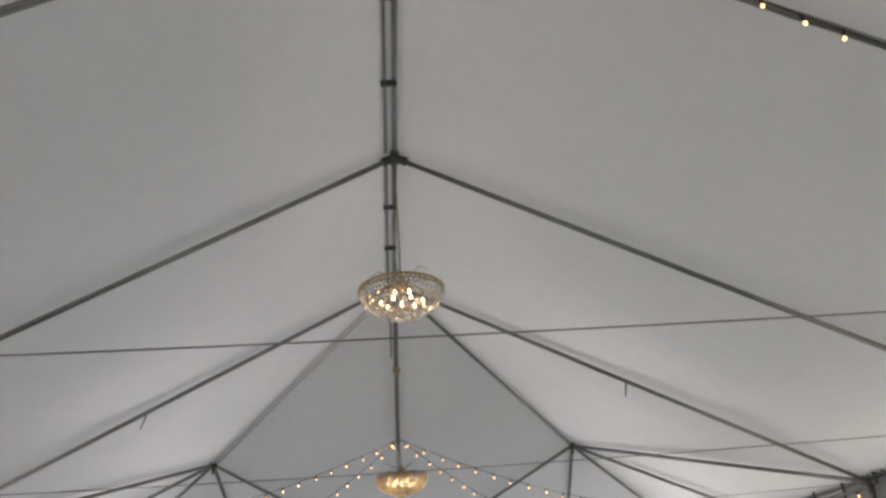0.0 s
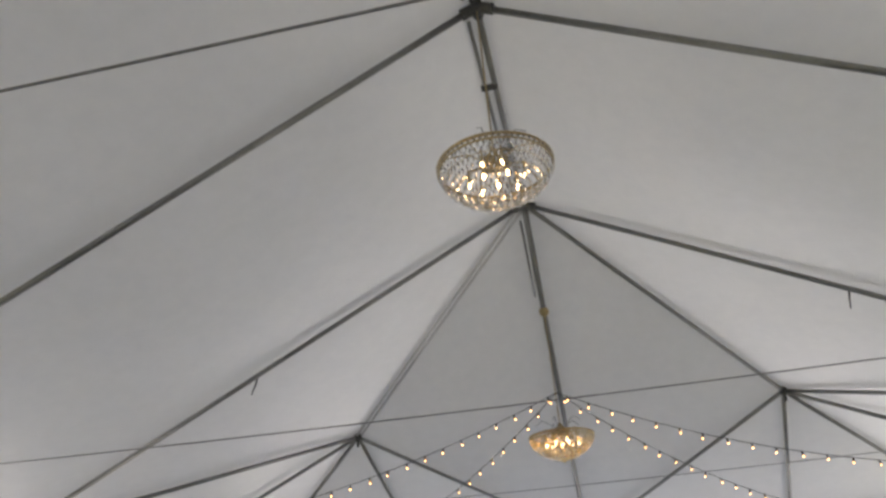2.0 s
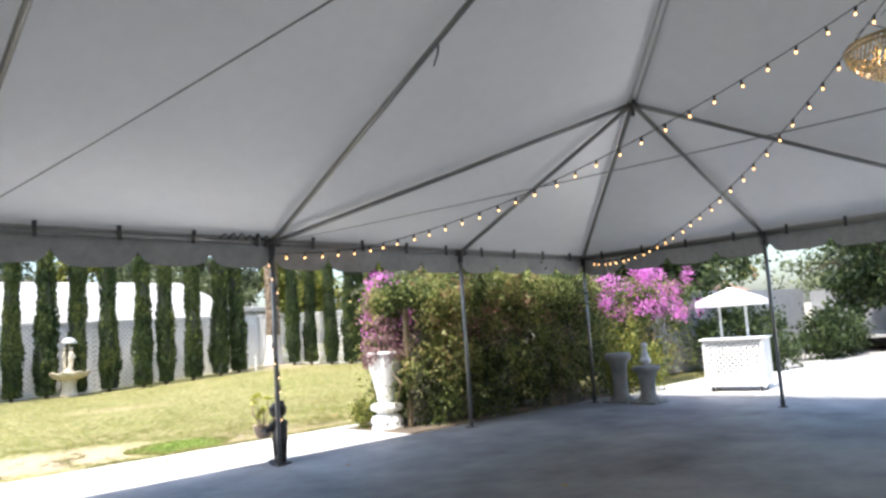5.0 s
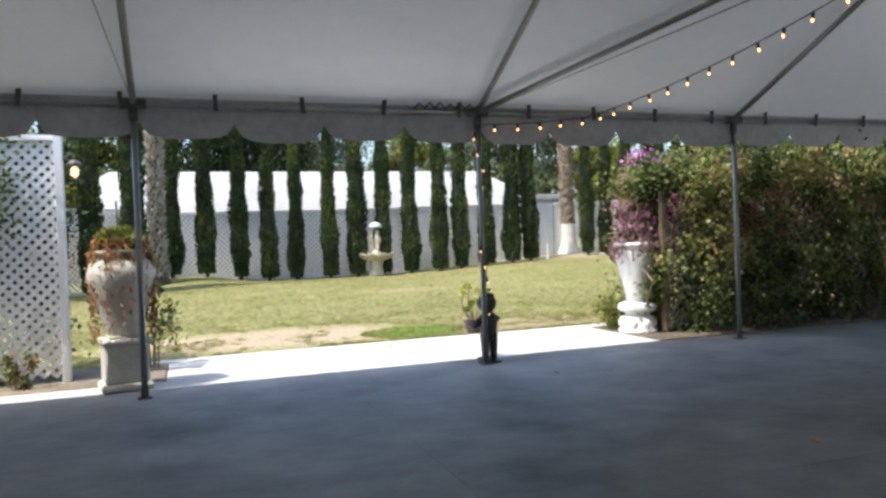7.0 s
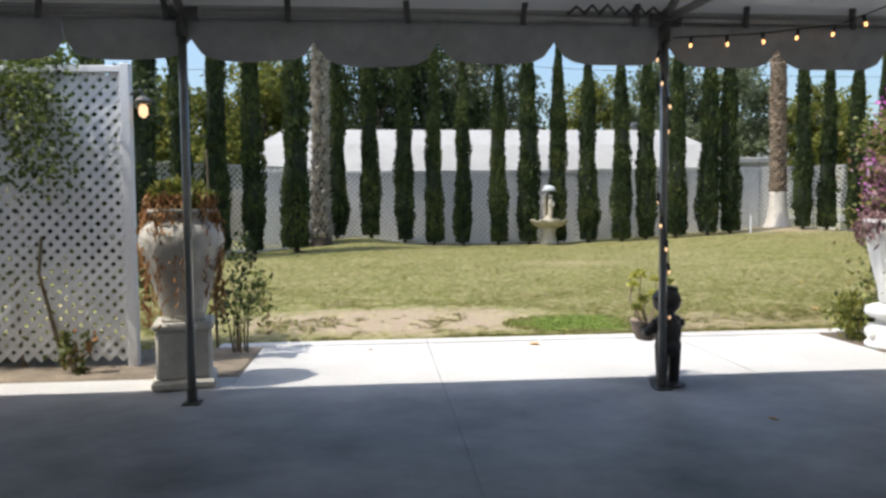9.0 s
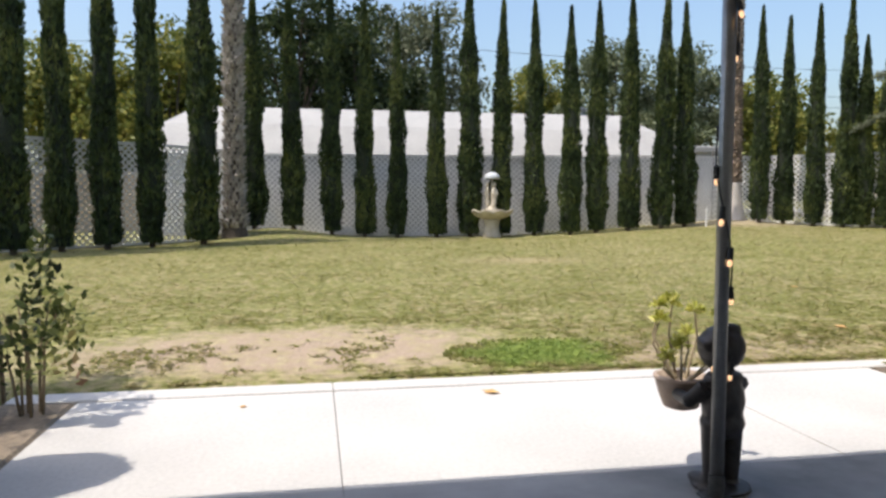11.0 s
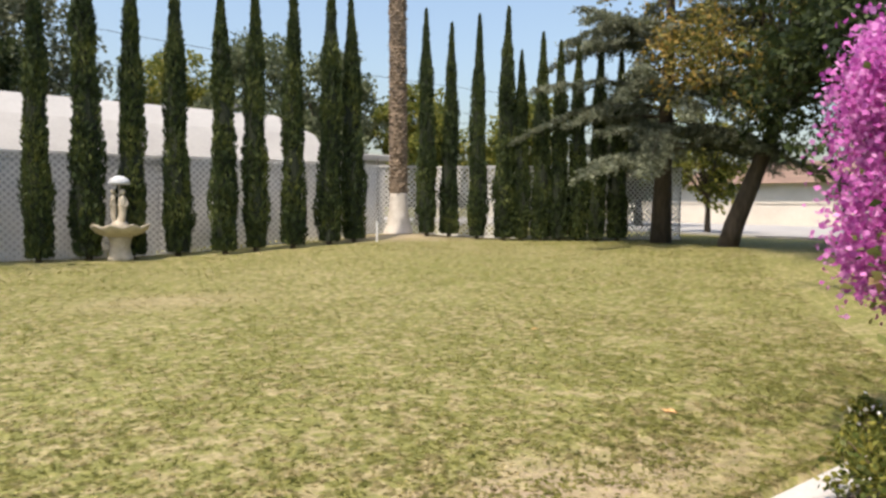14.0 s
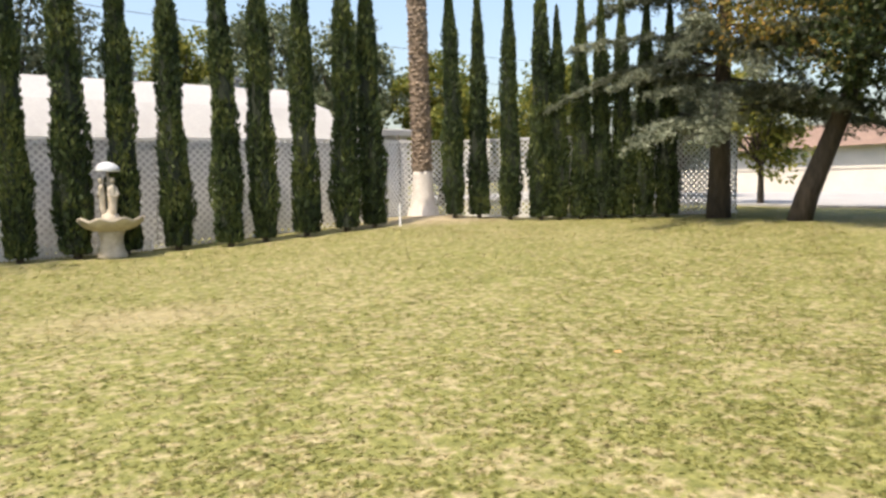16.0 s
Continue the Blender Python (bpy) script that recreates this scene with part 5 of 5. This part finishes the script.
urn((2.5, 1.12, 0.0), "tall white urn on a moulded pedestal at the patio's edge", ((0.23, 0.0), (0.23, 0.04), (0.205, 0.05), (0.205, 0.19), (0.15, 0.21), (0.15, 0.25), (0.215, 0.265), (0.235, 0.30), (0.225, 0.345), (0.16, 0.37), (0.10, 0.375)),
    [(0.10, 0.37), (0.13, 0.40), (0.14, 0.50), (0.18, 0.66), (0.225, 0.86), (0.245, 0.99), (0.24, 1.04), (0.27, 1.06), (0.27, 1.09), (0.22, 1.10)], M_PLASTER)
urn((-3.23, 0.55, 0.0), "large pale urn full of dried trailing plants on a square pedestal", ((0.42, 0.0, 0.07), (0.36, 0.07, 0.42), (0.40, 0.42, 0.47), (0.28, 0.47, 0.50)),
    [(0.13, 0.49), (0.15, 0.53), (0.17, 0.62), (0.22, 0.80), (0.275, 0.98), (0.285, 1.06), (0.26, 1.15), (0.20, 1.20), (0.22, 1.23), (0.24, 1.26), (0.19, 1.265)], M_STONE, 0.2).scale = (1.0, 1.0, 0.97)


def spill(name, at, label, mt, n, length, rad, seed, top, mt2=None):
    """Trailing stems hanging over a rim, with a tuft above."""
    rng = np.random.default_rng(seed)
    t = thing(name, label, "potted plant", at)
    ps, ds = [], []
    for k in range(n):
        a = rng.uniform(0, 2 * math.pi)
        ln = length * rng.uniform(0.4, 1.0)
        o = np.array([math.cos(a), math.sin(a), 0])
        pts = [o * rad * 0.3, o * rad * 1.0 + np.array([0, 0, 0.06]), o * (rad + 0.06) + np.array([0, 0, -0.3 * ln]), o * (rad + 0.05) + np.array([0, 0, -ln])]
        for s in np.linspace(0, 2.999, 26):
            i = int(s)
            ps.append(pts[i] * (1 - s + i) + pts[i + 1] * (s - i))
            ds.append(pts[i + 1] - pts[i])
    p = np.array(ps) + rng.normal(size=(len(ps), 3)) * 0.014
    part("trailing_growth", quads("trailing_growth", leaf_quads(p, unit(np.array(ds)), 0.065, 0.02, rng, 0.4), mt), None, t)
    m = 500
    q = in_ball(rng, m) * np.array([rad * 1.1, rad * 1.1, top]) + np.array([0, 0, top * 0.6])
    part("foliage", quads("foliage", leaf_quads(q, unit(q), 0.07, 0.035, rng, 0.7), mt2 or mt), None, t)
    return t


spill("dried_plant", (-3.23, 0.55, 1.25), "dried orange-brown stems trailing over the urn", M_DRIED, 90, 0.85, 0.2, 71, 0.12, M_YELLOWGREEN)
spill("purple_plant", (2.5, 1.12, 1.09), "dark purple leafy plant spilling from the urn", M_PURPLE, 34, 0.22, 0.24, 72, 0.34)


# ---- statue, pot, small things ----
def smooth_mesh(name, bm, mt, voxel, label, category, at, turn=0.0, parent=None):
    me = mesh_of(name, bm, mt)
    ob = new(name, me)
    rm = ob.modifiers.new("merge", "REMESH")
    rm.mode, rm.voxel_size, rm.use_smooth_shade = "VOXEL", voxel, True
    sm = ob.modifiers.new("soften", "SMOOTH")
    sm.factor, sm.iterations = 0.6, 4
    ob.rotation_euler = (0, 0, turn)
    if parent:
        ob.parent = parent
        ob.location = at
        return tagged(ob, label)
    ob.location = at
    return tagged(ob, label, category)


bm = bmesh.new()
for sx in (-1, 1):
    tube(bm, [(sx * 0.05, 0.0, 0.03), (sx * 0.052, 0, 0.13), (sx * 0.055, 0.0, 0.28)], 0.036, 0.048, 12)
    ball(bm, (sx * 0.055, -0.045, 0.025), 0.042, (1, 1.8, 0.7))
    tube(bm, [(sx * 0.10, 0.0, 0.43), (sx * 0.125, -0.06, 0.36), (sx * 0.075, -0.17, 0.355)], 0.036, 0.028, 12)
    ball(bm, (sx * 0.06, -0.185, 0.355), 0.032)
lathe(bm, [(0.02, 0.0), (0.12, 0.0), (0.12, 0.015), (0.02, 0.016)], 20)
ball(bm, (0, 0.0, 0.36), 0.10, (1.0, 0.8, 1.25))
ball(bm, (0, 0.0, 0.27), 0.10, (1.0, 0.85, 0.7))
ball(bm, (0, 0.0, 0.45), 0.085, (1.15, 0.75, 0.5))
ball(bm, (0, -0.015, 0.575), 0.095, (1, 1, 1.0), 3)
for k in range(60):
    a, e = k * 2.4, 0.15 + 1.35 * ((k * 0.618) % 1)
    v = Vector((math.cos(a) * math.cos(e), math.sin(a) * math.cos(e), math.sin(e)))
    if v.y > -0.55 or v.z > 0.5:
        ball(bm, Vector((0, -0.01, 0.58)) + v * 0.088, 0.024, (1, 1, 1), 1)
smooth_mesh("garden_statue", bm, M_BRONZE, 0.007, "dark bronze-painted garden statue holding a basket pot", "statue", (0.085, 0.11, 0.0), 3.44)
POT = Vector((0.02, 0.33, 0.0))
pot = thing("plant_pot", "weathered round pot held by the statue, with lime succulents", "plant pot", (POT.x, POT.y, 0.27))
part("bowl", lathe(bmesh.new(), [(0.05, 0.0), (0.075, 0.01), (0.098, 0.07), (0.112, 0.125), (0.118, 0.13), (0.118, 0.145), (0.10, 0.145), (0.095, 0.125)], 24), M_TERRACOTTA, pot, smooth=True)
part("soil", lathe(bmesh.new(), [(0.094, 0.11), (0.02, 0.122)], 16), M_SOIL, pot)
rngp = np.random.default_rng(81)
tips = []
for k, (a, ln, r) in enumerate(((0.3, 0.34, 0.07), (2.2, 0.38, 0.05), (2.9, 0.30, 0.10), (4.2, 0.20, 0.10), (5.0, 0.16, 0.12), (0.9, 0.20, 0.12), (5.8, 0.33, 0.15), (3.6, 0.12, 0.10), (1.6, 0.14, 0.08), (2.5, 0.36, 0.10))):
    tip = np.array([math.cos(a) * r, math.sin(a) * r, 0.13 + ln * 0.86])
    part("stem", tube(bmesh.new(), [(math.cos(a) * 0.02, math.sin(a) * 0.02, 0.11), (tip[0] * 1.25, tip[1] * 1.25, 0.13 + ln * 0.5), tip], 0.007, 0.004, 7), M_PALESTEM, pot)
    tips.append(tip)
for tip in tips:
    p, d = [], []
    for k in range(26):
        a, e = rngp.uniform(0, 6.28), rngp.uniform(-0.2, 1.3)
        v = np.array([math.cos(a) * math.cos(e), math.sin(a) * math.cos(e), math.sin(e)])
        p.append(tip + v * 0.026)
        d.append(v)
    part("rosette", quads("rosette", leaf_quads(np.array(p), np.array(d), 0.052, 0.024, rngp, 0.15), M_SUCCULENT), None, pot, "lime green succulent rosette")


def fallen(x, y, z, size, turn, label):
    bm = bmesh.new()
    pts = [(0, -0.5, 0.02), (0.28, -0.1, 0.14), (0.22, 0.25, 0.1), (0, 0.5, 0.16), (-0.25, 0.2, 0.06), (-0.3, -0.15, 0.12)]
    c = bm.verts.new((0, 0, 0.02 * size))
    vs = [bm.verts.new((a * size, b * size, e * size)) for a, b, e in pts]
    for i in range(6):
        bm.faces.new((c, vs[i], vs[(i + 1) % 6]))
    ob = solo("fallen_leaf", bm, M_DRYLEAF, label, "leaf", (x, y, z), "fallen leaves")
    ob.rotation_euler = (0, 0, turn)
    so = ob.modifiers.new("thick", "SOLIDIFY")
    so.thickness = 0.002
    return ob


fallen(-0.5, 1.66, 0.004, 0.11, 1.3, "curled dry orange leaf on the concrete")
fallen(2.995, 3.04, 0.06, 0.10, 0.4, "curled dry orange leaf on the grass")
fallen(-1.95, 1.6, 0.004, 0.05, 2.2, "small dry leaf on the concrete")
fallen(0.35, -0.75, 0.004, 0.06, 0.9, "small dark leaf on the shaded concrete")
fallen(0.6, -3.3, 0.004, 0.07, 0.2, "small dark leaf on the shaded concrete")
fallen(4.4, 5.6, 0.08, 0.09, 1.0, "dry leaf on the lawn")

# ---- fountain ----
fx, fy = 3.08, 16.1
fountain = thing("garden_fountain", "pale cast stone fountain with figures under a domed cap", "fountain", (fx, fy, ground_z(fx, fy) - 0.02))
part("pedestal", lathe(bmesh.new(), [(0.25, 0.0), (0.25, 0.10), (0.22, 0.14), (0.19, 0.3), (0.2, 0.42), (0.24, 0.5), (0.2, 0.53)], 24), M_FOUNTAIN, fountain, smooth=True)
bm = bmesh.new()
rings = []
for r, z, wave in ((0.18, 0.5, 0.0), (0.32, 0.53, 0.2), (0.46, 0.60, 0.6), (0.56, 0.70, 1.0), (0.58, 0.745, 1.0), (0.54, 0.745, 1.0), (0.42, 0.66, 0.5), (0.2, 0.62, 0.0), (0.02, 0.62, 0.0)):
    ring = []
    for k in range(72):
        a = 2 * math.pi * k / 72
        w = math.cos(9 * a)
        ring.append(bm.verts.new(((r + 0.015 * wave * w) * math.cos(a), (r + 0.015 * wave * w) * math.sin(a), z + 0.028 * wave * w)))
    rings.append(ring)
for lo, hi in zip(rings, rings[1:]):
    for k in range(72):
        j = (k + 1) % 72
        bm.faces.new((lo[k], lo[j], hi[j], hi[k]))
part("basin", bm, M_FOUNTAIN, fountain, "scalloped shell-edged basin", True)
part("column", lathe(bmesh.new(), [(0.17, 0.6), (0.17, 0.74), (0.14, 0.80), (0.05, 0.86), (0.022, 0.95), (0.022, 1.58)], 18), M_FOUNTAIN, fountain, smooth=True)
bm = bmesh.new()
for k in range(3):
    a = 2.1 * k + 0.75
    c, s_ = math.cos(a), math.sin(a)
    tube(bm, [(0.09 * c, 0.09 * s_, 0.78), (0.12 * c, 0.12 * s_, 0.92), (0.12 * c, 0.12 * s_, 1.08)], 0.045, 0.062, 10)
    tube(bm, [(0.12 * c, 0.12 * s_, 1.06), (0.125 * c, 0.125 * s_, 1.2), (0.12 * c, 0.12 * s_, 1.32)], 0.066, 0.05, 10)
    tube(bm, [(0.12 * c, 0.12 * s_, 1.3), (0.12 * c, 0.12 * s_, 1.38)], 0.028, seg=8)
    ball(bm, (0.12 * c, 0.12 * s_, 1.425), 0.052)
    for sg in (-1, 1):
        tube(bm, [(0.12 * c - sg * 0.06 * s_, 0.12 * s_ + sg * 0.06 * c, 1.3), (0.17 * c - sg * 0.08 * s_, 0.17 * s_ + sg * 0.08 * c, 1.17), (0.19 * c - sg * 0.02 * s_, 0.19 * s_ + sg * 0.02 * c, 1.12)], 0.024, 0.018, 7)
smooth_mesh("figure", bm, M_FOUNTAIN, 0.012, "weathered stone figure group", "", (0, 0, 0), 0, fountain)
part("cap", lathe(bmesh.new(), [(0.02, 1.575), (0.2, 1.57), (0.215, 1.59), (0.18, 1.67), (0.10, 1.73), (0.01, 1.75)], 22), M_PALECAP, fountain, "pale grey domed cap", True)
stake = thing("sprinkler_stake", "thin white stake at the foot of the cypresses", "stake", (8.9, 15.5, ground_z(8.9, 15.5)))
part("stake", tube(bmesh.new(), [(0, 0, -0.05), (0.01, 0, 0.5)], 0.025, seg=8), M_WHITEPAINT, stake)

# ---- corner beyond the tent: pedestals, planter, cart ----
for (x, y, s, lb) in ((6.25, -0.42, 1.15, "tall pale round-topped stone pedestal"), (6.2, -0.95, 0.85, "short pale stone pedestal with a small bust")):
    pd = thing("stone_pedestal", lb, "pedestal", (x, y, 0.0), "stone pedestals by the corner")
    part("shaft", lathe(bmesh.new(), [(0.19, 0.0), (0.19, 0.06), (0.13, 0.12), (0.12, 0.3 * s), (0.14, 0.55 * s), (0.22, 0.62 * s), (0.22, 0.68 * s), (0.18, 0.70 * s)], 24), M_SHADESTONE, pd, smooth=True)
    part("base", box(bmesh.new(), (0, 0, 0.02), (0.44, 0.44, 0.04), 0, 0.008), M_SHADESTONE, pd)
bm = bmesh.new()
ball(bm, (0, 0, 0.07), 0.09, (1.2, 1, 0.8))
tube(bm, [(0, 0, 0.1), (0, 0.0, 0.25)], 0.07, 0.035, 10)
ball(bm, (0, 0, 0.31), 0.055)
smooth_mesh("small_bust", bm, M_PLASTER, 0.012, "small white plaster bust on a pedestal", "statue", (6.2, -0.95, 0.60))

cart = thing("serving_cart", "white lattice serving cart under a square umbrella", "cart", (8.4, -1.5, 0.0))
cart.rotation_euler = (0, 0, -1.38)
cw, cd, ch_ = 0.95, 0.62, 0.80
part("floor_board", box(bmesh.new(), (0, 0, 0.1), (cw - 0.05, cd - 0.05, 0.03)), M_WHITEPAINT, cart)
for sx, sy, nm in ((0, -1, "front"), (0, 1, "back")):
    near_lattice(cart, (-cw / 2, sy * cd / 2), (cw / 2, sy * cd / 2), 0.1, 0.08 + ch_, 0.1, 0.03, 0.008)
for sx in (-1, 1):
    near_lattice(cart, (sx * cw / 2, -cd / 2), (sx * cw / 2, cd / 2), 0.1, 0.08 + ch_, 0.1, 0.03, 0.008)
part("top", box(bmesh.new(), (0, 0, 0.9), (cw + 0.12, cd + 0.12, 0.035), 0, 0.006), M_WHITEPAINT, cart)
for sx in (-1, 1):
    for sy in (-1, 1):
        part("post", box(bmesh.new(), (sx * cw / 2, sy * cd / 2, 0.48), (0.05, 0.05, 0.82), 0, 0.004), M_WHITEPAINT, cart)
        part("wheel", tube(bmesh.new(), [(sx * 0.4 - 0.015, sy * 0.25, 0.04), (sx * 0.4 + 0.015, sy * 0.25, 0.04)], 0.04, seg=16), M_WIRE, cart)
for sx in (-0.22, 0.22):
    part("pole", tube(bmesh.new(), [(sx, 0, 0.9), (sx, 0, 1.66)], 0.022), M_WHITEPAINT, cart)
bm = bmesh.new()
r = 0.62
edge = [(r * math.cos(math.pi / 4 * k + 0.39), r * math.sin(math.pi / 4 * k + 0.39)) for k in range(8)]
lo = [bm.verts.new((x, y, 1.56)) for x, y in edge]
hem = [bm.verts.new((x, y, 1.47)) for x, y in edge]
mid = [bm.verts.new((x * 0.55, y * 0.55, 1.68)) for x, y in edge]
tip = bm.verts.new((0, 0, 1.80))
for k in range(8):
    j = (k + 1) % 8
    bm.faces.new((hem[k], hem[j], lo[j], lo[k]))
    bm.faces.new((lo[k], lo[j], mid[j], mid[k]))
    bm.faces.new((mid[k], mid[j], tip))
part("canopy", bm, M_FABRIC, cart, "white canvas umbrella top")
lantern = thing("wall_lantern", "small lit lantern on the trellis post", "lantern", (-3.72, 1.12, 1.98))
part("bracket", tube(bmesh.new(), [(-0.03, 0.03, 0.12), (0.06, 0, 0.16), (0.08, 0, 0.1)], 0.008, seg=6), M_ALU_DARK, lantern)
part("cage", lathe(bmesh.new(), [(0.02, 0.11), (0.07, 0.07), (0.065, 0.05)], 8, (0.08, 0, 0)), M_ALU_DARK, lantern)
part("lamp", lathe(bmesh.new(), [(0.02, 0.045), (0.035, 0.02), (0.035, -0.03), (0.01, -0.055)], 10, (0.08, 0, 0)), M_DIMBULB, lantern, smooth=True)
rngt = random.Random(4)
stick = thing("wooden_stake", "thin wooden stake behind the urn", "stake", (-3.3, 1.9, 0.0))
part("stake", tube(bmesh.new(), [(0, 0, -0.05), (-0.06, 0, 1.75)], 0.014, 0.01, 7), M_TWIG, stick)
